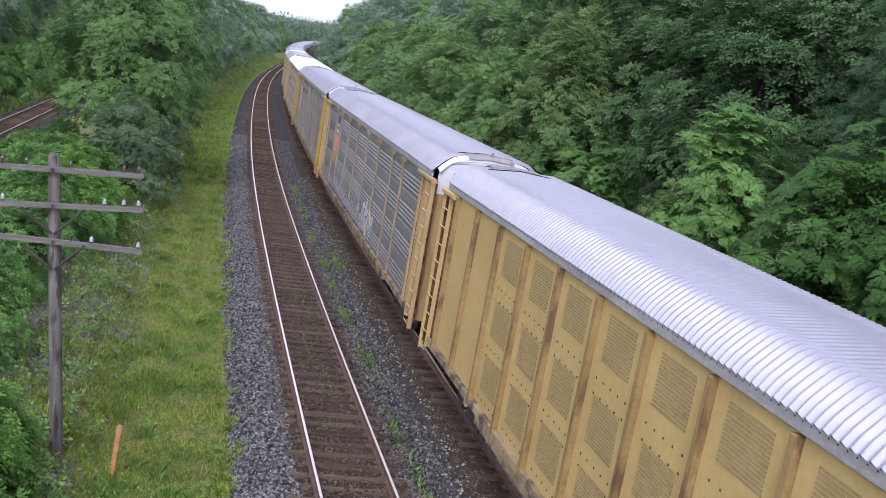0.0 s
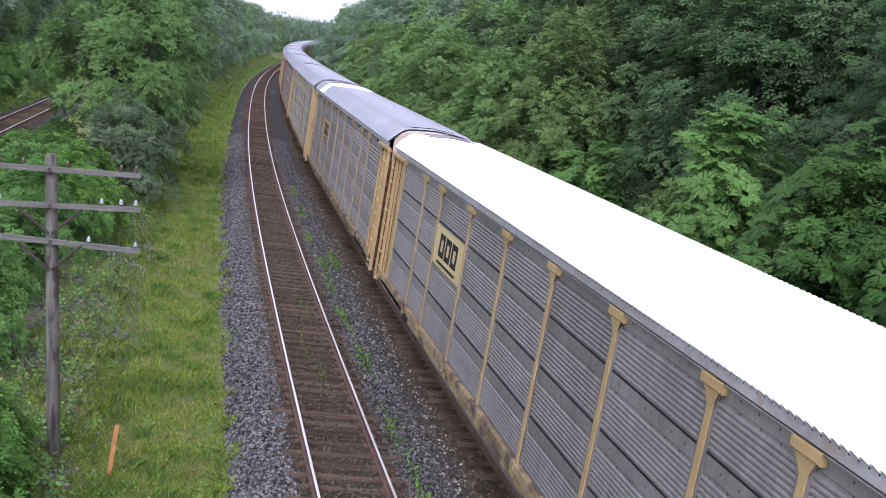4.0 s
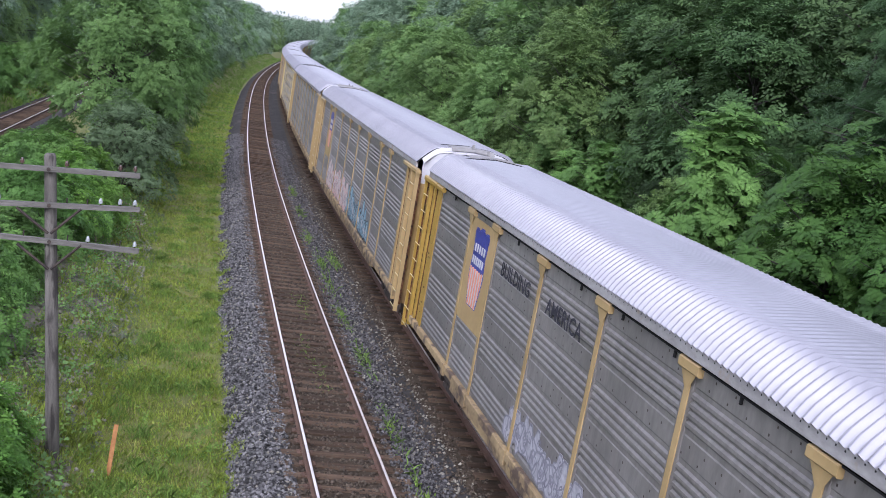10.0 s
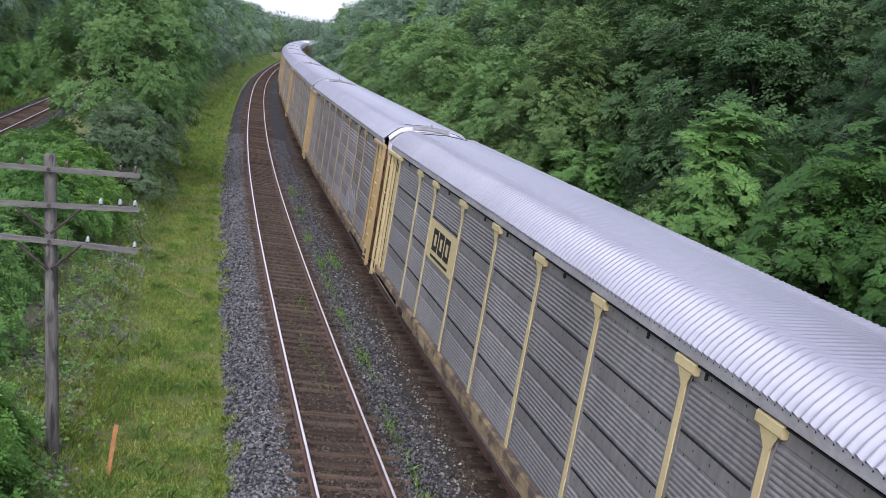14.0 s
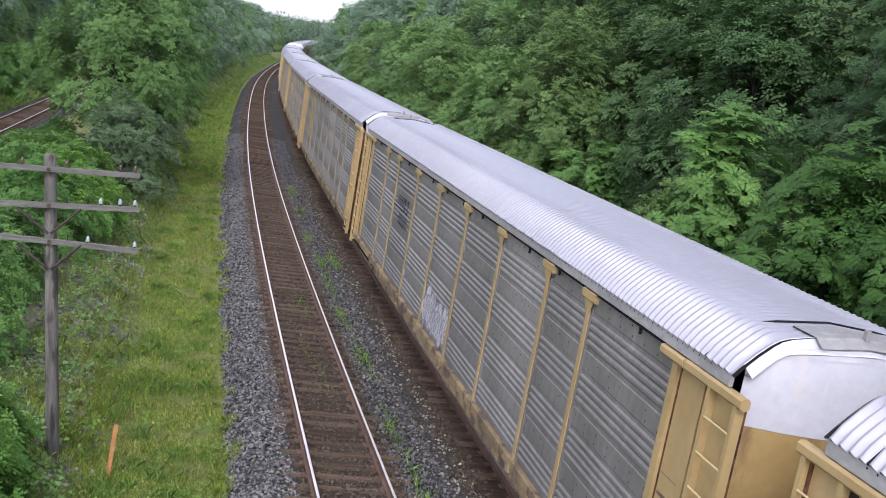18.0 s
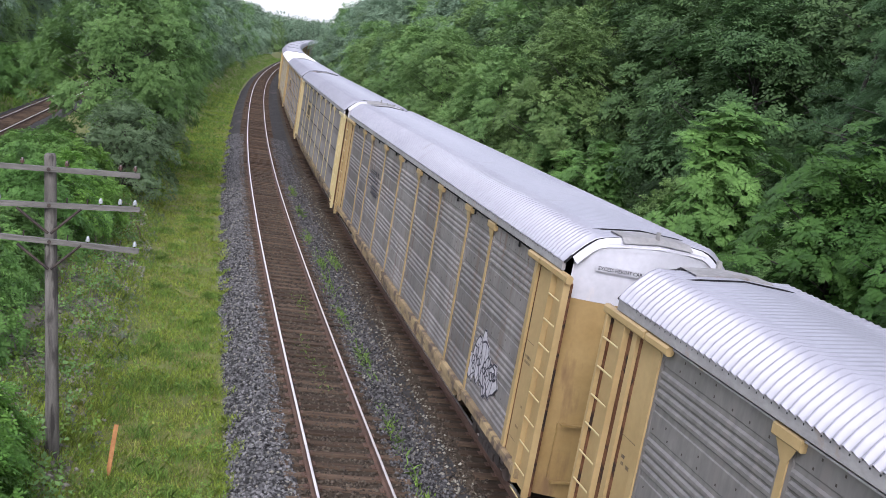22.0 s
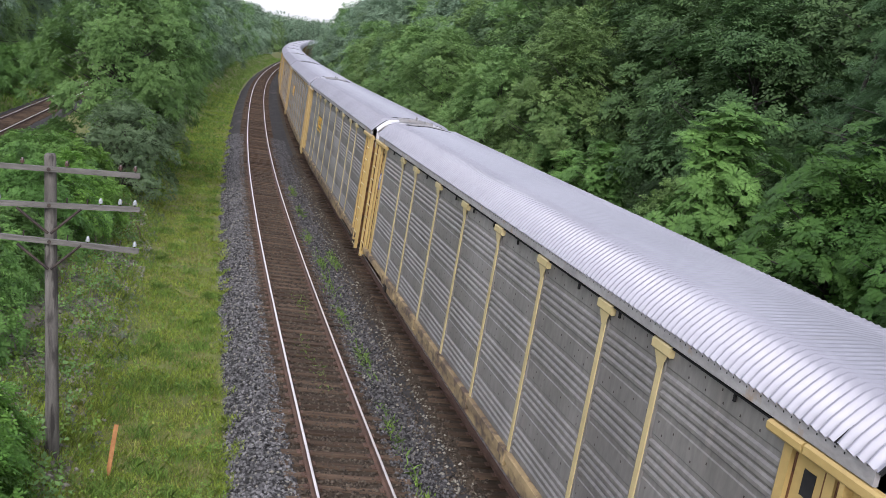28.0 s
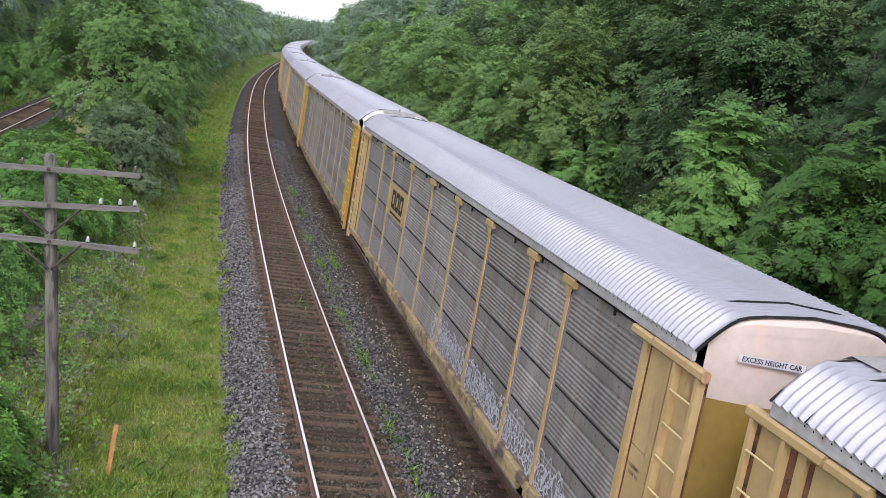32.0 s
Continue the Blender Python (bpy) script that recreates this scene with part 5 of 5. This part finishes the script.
            # raised strip; its black draws the dark line and overhang shade below the rim
            part("top_gap", cached(("gap", side, plain_top), lambda: Shape().box(min(side * 1.45, side * 1.505), max(side * 1.45, side * 1.505), -11.7, 11.7, 4.955, 4.978).mesh("top_gap", "rim" if plain_top else "gasket")), car, "strip below the roof, black where it stands for the shaded gap")
        for end in (-1, 1):
            if not louvres:
                for piece, title in (("panel", "end_panel"), ("upright", "end_upright"), ("inner", "end_upright"), ("back", "ladder_sheet"), ("rail", "top_rail")):
                    part(title, cached((piece, side, end, ends), lambda: end_frame_mesh(side, end, ends, piece)), car)
            else:
                part("end_panel", cached(("bar", side, end), lambda: Shape().box(*sorted((side * 1.46, side * 1.62)), *sorted((end * 12.6, end * 13.78)), 4.86, 5.0, 0.03).mesh("end_panel", "yellow")), car)
            if side < 0:
                part("end_gap", cached(("slot", end), lambda: Shape().box(-1.478, -1.38, *sorted((end * 12.87, end * 13.02)), 1.0, 4.9).box(-1.452, -1.38, *sorted((end * 12.64, end * 12.71)), 1.05, 4.9).box(-1.448, -1.38, *sorted((end * 12.132, end * 12.165)), 1.05, 4.9).box(-1.50, -1.38, *sorted((end * 13.60, end * 13.63)), 1.0, 4.85).mesh("end_gap", "rust")), car, "rusty slot beside the ladder")
                tagged(part("stencil", cached(("stencil", end), stencil_mesh_of(end)), car), "worn small stencilled marks", kind="stuff")
                if ends in ("yellow", "pale_yellow"):
                    part("notch", cached(("notch", end), lambda: Shape().box(-1.447, -1.435, *sorted((end * 12.32, end * 12.52)), 4.42, 4.70).mesh("notch", "black")), car, "black notch below the top rail")
            ladder = part("ladder", cached(("ladder", side, end, ends), lambda: ladder_mesh(side, end, ends)), car)
            for i in range(9):
                part("rung", cached(("rung", side, end, ends == "maroon"), lambda: rung_mesh(side, end).mesh("rung", "maroon" if ends == "maroon" else "pale_yellow")), ladder, "", Matrix.Translation((0, 0, 0.92 + i * 0.45)))
    return tagged(car, label or "grey corrugated car-carrier wagon with tan ends and posts", "railcar", "railcars of the train")


def train():
    G = "galvanised"
    O = "galvanised_old"
    spec = {
        -1: dict(ends="yellow", louvres=True, label="yellow car-carrier wagon with slotted panels and a white ribbed roof"),
        0: dict(sides=G, label="grey corrugated car-carrier wagon with a shield emblem and graffiti"),
        1: dict(ends="gold", posts="tan", label="grey car-carrier wagon with golden ends and large lettering"),
        2: dict(roof="roof_white", posts="tan", seams=True, label="grey car-carrier wagon with a bright white roof"),
        3: dict(ends="rusty_tan", posts="tan", sides=O, top="pinkish", label="stained grey car-carrier wagon with a white band on its roof"),
        4: dict(ends="tan", posts="pale_yellow", top="pinkish", label="grey car-carrier wagon with pale yellow posts"),
        5: dict(ends="maroon", posts="maroon", sides=O, label="weathered grey car-carrier wagon with maroon ends and posts"),
        6: dict(ends="gold", posts="tan", label="grey car-carrier wagon with golden ends, lettering and graffiti"),
        7: dict(label="grey car-carrier wagon with pink and blue graffiti along its foot"),
        8: dict(label="grey car-carrier wagon with a dark name on its side"),
        9: dict(ends="pale_yellow", posts="pale_yellow", seams=True, top="pinkish", label="grey car-carrier wagon with pale yellow ends and posts"),
        10: dict(sides=O),
        11: dict(label="grey car-carrier wagon with a faded shield emblem"),
        12: dict(label="grey car-carrier wagon with small dark emblem and white graffiti"),
        13: dict(label="grey car-carrier wagon with a blank tan patch"),
        14: dict(label="grey car-carrier wagon with an orange emblem"),
        15: dict(sides=O, label="grey car-carrier wagon with a dark striped emblem"),
        16: dict(ends="pale_yellow", posts="pale_yellow", sides=O, seams=True, label="grey car-carrier wagon with pale yellow ends and black-edged roof"),
        17: dict(ends="rusty_tan", posts="tan", sides=O, seams=True, top="pinkish", label="stained grey car-carrier wagon with rusty tan ends"),
        18: dict(roof="roof_white", posts="pale_yellow", seams=False, label="grey car-carrier wagon with a bright white roof"),
        19: dict(posts="pale_yellow", ends="yellow"),
        20: dict(posts="pale_yellow", ends="yellow", label="grey car-carrier wagon with an orange emblem and yellow notice"),
        21: dict(label="grey car-carrier wagon with an orange emblem"),
        22: dict(ends="rusty_tan", posts="tan", sides=O, seams=True, top="pinkish", label="stained grey car-carrier wagon with rusty tan ends"),
        23: dict(ends="gold", posts="tan", sides=O),
    }
    emblems = {0: "shield", 1: "shield_gold", 2: "block_pale", 3: "block_dark", 4: "stripes", 5: "stripes", 6: "shield_gold", 7: "shield_worn", 8: "plain_name", 9: "block_pale", 11: "shield_faded",
               12: "stripes", 13: "patch", 14: "block_orange", 15: "stripes", 16: "block_dark", 17: "block_dark", 20: "block_orange", 21: "block_orange", 22: "block_dark"}
    cars = {}
    for k in range(-1, 35):
        tone = {"roof": "roof_grey"} if k in (6, 7, 9, 13, 19, 20, 22) else {}
        car = auto_carrier(k, **{**tone, **spec.get(k, {})})
        kind = emblems.get(k)
        if kind:
            emblem(car, kind, {"shield": 8.07, "shield_gold": 8.07, "shield_faded": 8.07, "shield_worn": 8.07, "patch": 8.07, "stripes": 5.65, "plain_name": 5.65}.get(kind, 5.65))
        if k in (1, 6):
            for word, y in (("BUILDING", 5.5), ("AMERICA", 2.85)):
                part("lettering", cached(word, lambda: text_mesh(word, 0.41, "ink", 0.98)), car, "", Matrix.Translation((-1.50, y, 4.22)) @ Matrix.Rotation(radians(-90), 4, "Z"))
        if k == 0:
            scrawl(car, -2.0, 9.0, 1.20, 0.85, ["galv_pale", "ink", "spray_white"], 4, True, 0.7)
            scrawl(car, -4.9, -2.3, 1.25, 1.2, ["spray_white", "ink"], 44, True, 1.0)
        elif k == 6:
            scrawl(car, 1.0, 4.5, 1.35, 0.8, ["galv_pale", "spray_grey"], 6)
        elif k == 7:
            scrawl(car, -0.5, 6.6, 1.22, 1.25, ["spray_white", "spray_pink", "ink"], 8)
            scrawl(car, -6.6, -0.7, 1.22, 1.2, ["spray_blue", "ink", "spray_white"], 9)
        elif k == 10:
            scrawl(car, -8.5, -6.5, 1.5, 1.0, ["galv_pale", "spray_grey"], 10)
        elif k == 12:
            scrawl(car, -1.2, 1.2, 1.35, 1.0, ["spray_pale", "spray_grey"], 12)
        elif k == 15:
            scrawl(car, -10.8, -9.2, 1.6, 1.2, ["spray_pale", "ink"], 15)
        elif k in (17, 22):
            scrawl(car, -10.5, -1.0, 1.30, 0.72, ["galv_pale", "galv_pale"], k, False, 0.7)
        if k not in (-1, 0, 1, 2, 7, 11, 14):
            for i in range(14):
                part("hanger", cached("hanger", lambda: Shape().box(-1.505, -1.47, -0.014, 0.014, -0.10, 0.0, 0.004).mesh("hanger", "gasket")), car, "dark hanging pin", Matrix.Translation((0, -10.9 + i * 1.66, 4.96)))
        if k == 20:
            part("placard", Shape().box(-1.452, -1.44, 12.2, 12.55, 3.3, 4.1).mesh("placard", "orange"), car, "yellow placard")
        if k == 19:
            disc = Shape().tube((-1.445, 0, 0), (-1.452, 0, 0), 0.30, 0.30, 24).mesh("badge", "navy")
            part("badge", disc, car, "round blue and white badge", Matrix.Translation((0, 12.41, 3.7)))
            part("badge_field", Shape().tube((-1.445, 0, 0), (-1.456, 0, 0), 0.23, 0.23, 24).mesh("badge_field", "spray_pale"), car, "", Matrix.Translation((0, 12.41, 3.7)))
        if k == 19:
            part("badge_heart", Shape().tube((-1.445, 0, 0), (-1.460, 0, 0), 0.11, 0.11, 16).mesh("badge_heart", "spray_grey"), car, "", Matrix.Translation((0, 12.41, 3.7)))
        if k == 5:
            rng = random.Random(5)
            for i in range(16):
                y = -10.4 + (i // 2) * 2.75 + rng.uniform(-0.3, 0.3)
                z = (2.0, 3.6)[i % 2]
                part("latch", cached("latch", lambda: Shape().box(-1.50, -1.47, -0.025, 0.025, -0.10, 0.10, 0.01).mesh("latch", "rim")), car, "pale upright latch", Matrix.Translation((0, y, z)))
        if k == 2:
            for i in range(9):
                x = -1.2 + i * 0.3
                s = Shape().box(x - 0.035, x + 0.035, door_y(x) - 0.03, door_y(x) + 0.012, 3.2, roof_top(x) - 0.05)
                part("stripe", s.mesh("stripe", "black"), car, "black warning stripe", Matrix.Rotation(math.pi, 4, "Z"))
        if k == 3:
            part("roof_band", roof_band(8.6, 10.4, 0.10, "roof_white", "roof_band"), car, "white band painted across the roof")
        cars[k] = car
    return cars


CARS = train()


# ---- loose stone, grass and weeds ----
def stones(name, count, where, size, mat, seed, label):
    """Loose stones: low, six-sided lumps."""
    nr = np.random.default_rng(seed)
    base = np.array([(1, 0, 0), (-0.9, 0.2, 0.1), (0.1, 1, 0.05), (-0.1, -1, 0), (0.15, 0.1, 0.8), (0, 0, -0.7)])
    tri = np.array([(0, 2, 4), (2, 1, 4), (1, 3, 4), (3, 0, 4), (2, 0, 5), (1, 2, 5), (3, 1, 5), (0, 3, 5)])
    pts = where(nr, count)
    n = len(pts)
    turn = nr.uniform(0, math.tau, n)
    c, s = np.cos(turn), np.sin(turn)
    scale = size * nr.uniform(0.5, 1.4, (n, 1, 1)) * nr.uniform(0.7, 1.3, (n, 1, 3))
    v = base[None] * scale + nr.normal(0, 0.12, (n, 6, 3)) * size
    v = np.stack([v[..., 0] * c[:, None] - v[..., 1] * s[:, None], v[..., 0] * s[:, None] + v[..., 1] * c[:, None], v[..., 2]], -1) + pts[:, None]
    faces = (np.arange(n)[:, None, None] * 6 + tri[None]).reshape(-1, 3)
    tagged(new(name, quick_mesh(name, v.reshape(-1, 3), faces, mat)), label, "stones", kind="stuff")


def bed_points(spans, u0, u1, bias=1.6):
    def where(nr, count):
        u = u0 + (u1 - u0) * nr.uniform(0, 1, count) ** bias
        pick = nr.choice(len(spans), count, p=np.array([b - a for a, b in spans]) / sum(b - a for a, b in spans))
        d = np.array([spans[i][0] for i in pick]) + nr.uniform(0, 1, count) * np.array([spans[i][1] - spans[i][0] for i in pick])
        x, y, _ = on_line(u, d)
        z = np.interp(d, BED[0], BED[1])
        return np.stack([x, y, z + nr.uniform(-0.005, 0.03, count)], 1)
    return where


stones("ballast_stones", 46000, bed_points([(-2.75, -1.05)], 10, 80), 0.043, "stone", 1, "loose grey crushed stones")
stones("darker_stones", 26000, bed_points([(1.05, 2.15)], 10, 80), 0.042, "dark_stone", 21, "loose dark grey crushed stones")
stones("dirty_stones", 9000, bed_points([(1.9, 2.9)], 10, 70), 0.035, "brown_stone", 22, "fine dirty brown stones beside the train's track")
stones("pale_stones", 5200, bed_points([(-2.8, -1.1), (1.1, 2.6)], 10, 60), 0.04, "pale_rock", 5, "scattered pale stones")
stones("track_stones", 16000, bed_points([(-1.2, 1.2)], 10, 60), 0.042, "brown_stone", 2, "brown dirty stones between the ties")


def bank_points(nr, count):
    u = 12 + 34 * nr.uniform(0, 1, count) ** 1.2
    d = nr.uniform(-7.2, -4.9, count)
    keep = nr.uniform(0, 1, count) < 0.35 + 0.65 * (np.sin(u * 0.9) * np.cos(d * 2.1 + u * 0.3) > -0.1)
    u, d = u[keep], d[keep]
    x, y, _ = on_line(u, d)
    return np.stack([x, y, [ground_height(a, b) + 0.02 for a, b in zip(u, d)]], 1)


stones("bank_rocks", 4600, bank_points, 0.065, "pale_rock", 3, "pale broken rock on the bank")


def blades(name, count, where, high, wide, mat, seed, label, lean=0.5):
    nr = np.random.default_rng(seed)
    p, tall = where(nr, count)
    n = len(p)
    a = nr.uniform(0, math.tau, n)
    across = np.stack([np.cos(a), np.sin(a), np.zeros(n)], 1) * wide * nr.uniform(0.6, 1.4, (n, 1))
    h = (high * tall * nr.uniform(0.5, 1.3, n))[:, None]
    tip = np.stack([nr.normal(0, lean, n), nr.normal(0, lean, n), np.ones(n)], 1) * h
    mid = tip * np.array([0.35, 0.35, 0.6])
    v = np.stack([p - across, p + across, p + mid + across * 0.7, p + tip, p + mid - across * 0.7], 1).reshape(-1, 3)
    f = (np.arange(n)[:, None] * 5 + np.arange(5)[None])
    tagged(new(name, quick_mesh(name, v, f, mat)), label, "grass", kind="stuff")


def on_ground(d0, d1, u0, u1, bias=1.5, clump=0.0, seed=0.0):
    def where(nr, count):
        u = u0 + (u1 - u0) * nr.uniform(0, 1, count) ** bias
        d = nr.uniform(d0, d1, count)
        patch = np.array([bumpy(a, b, 1.1, 2.2 + seed) + 0.5 * bumpy(a, b, 0.4, 4.2 + seed) for a, b in zip(u, d)])
        keep = patch > clump + nr.uniform(-0.25, 0.1, count)
        u, d, patch = u[keep], d[keep], patch[keep]
        x, y, _ = on_line(u, d)
        z = np.array([ground_height(a, b) for a, b in zip(u, d)])
        return np.stack([x, y, z], 1), 0.6 + 1.0 * np.clip(patch + 0.15, 0, 1)
    return where


blades("bank_grass", 32000, on_ground(-7.2, -4.9, 12, 70, 1.4, -0.06, 31.0), 0.20, 0.009, "grass", 23, "rank yellow-green grass on the bank")
blades("verge_grass", 120000, on_ground(-5.4, -2.25, 12, 130, 1.7, -0.30), 0.095, 0.010, "grass", 11, "yellow-green rough grass beside the ballast")
blades("tall_weeds", 16000, on_ground(-5.9, -2.6, 12, 90, 1.6, 0.22, 5.0), 0.15, 0.010, "grass", 12, "taller green weeds in the grass", 0.4)


blades("straw_grass", 26000, on_ground(-5.6, -2.3, 12, 90, 1.6, 0.0, 17.0), 0.10, 0.007, "straw", 24, "dry straw-coloured grass among the green", 0.7)


def tussocks(spots, spread):
    """Growth in round clumps, thickest in the middle."""
    def where(nr, count):
        i = nr.integers(0, len(spots), count)
        u, d = spots[i, 0] + nr.normal(0, spread, count), spots[i, 1] + nr.normal(0, spread * 0.8, count)
        x, y, _ = on_line(u, d)
        off = np.hypot(u - spots[i, 0], d - spots[i, 1]) / spread
        z = np.array([max(ground_height(a, b), float(np.interp(b, BED[0], BED[1])) if b > -2.7 else -9) for a, b in zip(u, d)])
        return np.stack([x, y, z], 1), np.clip(1.5 - 0.5 * off, 0.4, 1.5)
    return where


def scattered(seed, count, u0, u1, d0, d1, bias=1.4):
    nr = np.random.default_rng(seed)
    return np.stack([u0 + (u1 - u0) * nr.uniform(0, 1, count) ** bias, nr.uniform(d0, d1, count)], 1)


blades("tussocks", 16000, tussocks(scattered(40, 80, 14, 75, -5.4, -2.5), 0.26), 0.15, 0.009, "weed", 41, "dark green tufts in the rough grass", 0.55)
blades("edge_tufts", 9000, tussocks(scattered(42, 90, 14, 90, -2.55, -2.15), 0.16), 0.12, 0.010, "grass", 43, "tufts of grass that creep into the ballast", 0.7)


blades("pole_grass", 9000, on_ground(-6.5, -4.9, 15, 27, 1.0, -0.12, 51.0), 0.13, 0.009, "grass", 52, "yellow-green grass round the foot of the pole", 0.6)


blades("far_verge_grass", 34000, on_ground(-8.2, -2.5, 60, 300, 1.3, -0.3, 61.0), 0.20, 0.035, "weed", 62, "yellow-green grass along the bend", 0.6)


def leafy_weeds(name, count, where, leaf, mat, seed, label):
    """Low leafy growth: small sprays that stand up from the ground."""
    nr = np.random.default_rng(seed)
    p, tall = where(nr, count)
    up = unit(np.array([0, 0, 1.0]) + nr.normal(0, 0.5, (len(p), 3)))
    v, q = sprays(nr, p + up * leaf * nr.uniform(0.2, 2.6, (len(p), 1)) * tall[:, None], up, 5, leaf, 0.2)
    tagged(new(name, quick_mesh(name, v, q, mat)), label, "weeds", kind="stuff")


leafy_weeds("bank_weeds", 9000, on_ground(-11.0, -5.1, 12, 80, 1.4, 0.02, 8.0), 0.10, "weed", 13, "weeds and young growth on the stony bank")
leafy_weeds("bank_brush", 4200, on_ground(-9.0, -5.5, 12, 60, 1.3, 0.08, 14.0), 0.13, "leaf_mid", 17, "low brush on the stony bank")
leafy_weeds("verge_clumps", 9000, on_ground(-5.5, -2.4, 12, 70, 1.5, 0.2, 6.0), 0.065, "weed", 18, "leafy clumps in the rough grass")
leafy_weeds("pale_brush", 7000, on_ground(-7.6, -4.7, 12, 62, 1.3, 0.05, 21.0), 0.06, "leaf_pale", 19, "pale dry brush along the foot of the bank")
blades("dry_stalks", 900, on_ground(-7.2, -5.2, 13, 50, 1.3, 0.05, 11.0), 0.42, 0.004, "dry_stalk", 14, "dry grey stalks on the bank", 0.35)
blades("branch_grass", 9000, on_ground(-23.0, -18.6, 50, 130, 1.0, -0.2, 3.0), 0.4, 0.04, "weed", 15, "pale rank grass beyond the branch track", 0.5)


def track_weeds(nr, count):
    spots = np.array([(1.35, 13.5), (1.45, 17.5), (1.4, 21.0), (1.5, 26), (1.4, 30), (1.45, 34), (1.5, 37.5), (1.4, 42), (0.1, 24.5), (-0.1, 26.5), (0.2, 31), (2.1, 38), (1.5, 48), (1.5, 54)])
    i = nr.integers(0, len(spots), count)
    d, u = spots[i, 0] + nr.normal(0, 0.10, count), spots[i, 1] + nr.normal(0, 0.8, count)
    x, y, _ = on_line(u, d)
    return np.stack([x, y, np.full(count, -0.28)], 1), np.ones(count)


blades("track_weeds", 1500, track_weeds, 0.13, 0.018, "weed", 16, "small green weeds between the stones", 0.9)


# ---- what moves: the train rolls towards the bridge and gathers a little speed ----
def car_pose(s):
    u = float(np.interp(s, LINE_S, LINE_U))
    return track_pose(u, APART)


# play in the couplers, metres from even spacing
SLACK = {-1: -0.2, 0: 0.08, 1: 0.2, 2: 0.05, 3: -0.12, 4: 0.05, 5: -0.15, 6: -0.12, 7: -0.08, 8: -0.15, 9: -0.08, 10: -0.15, 11: -0.25, 12: -0.22, 13: -0.2,
         14: -0.14, 15: 0.40, 16: 0.46, 17: 0.56, 18: 0.3, 19: 0.0, 20: -0.05, 21: -0.38, 22: -0.43}


def motions():
    for k, car in CARS.items():
        rows = []
        for i in range(33):
            t = float(i)
            gone = 19.7108 * t + 0.012775 * t * t
            rows.append((t, car_pose(24.64 + CAR_PITCH * (k + 0.5) + SLACK.get(k, -0.4) - gone)))
        walk(car, rows)


motions()
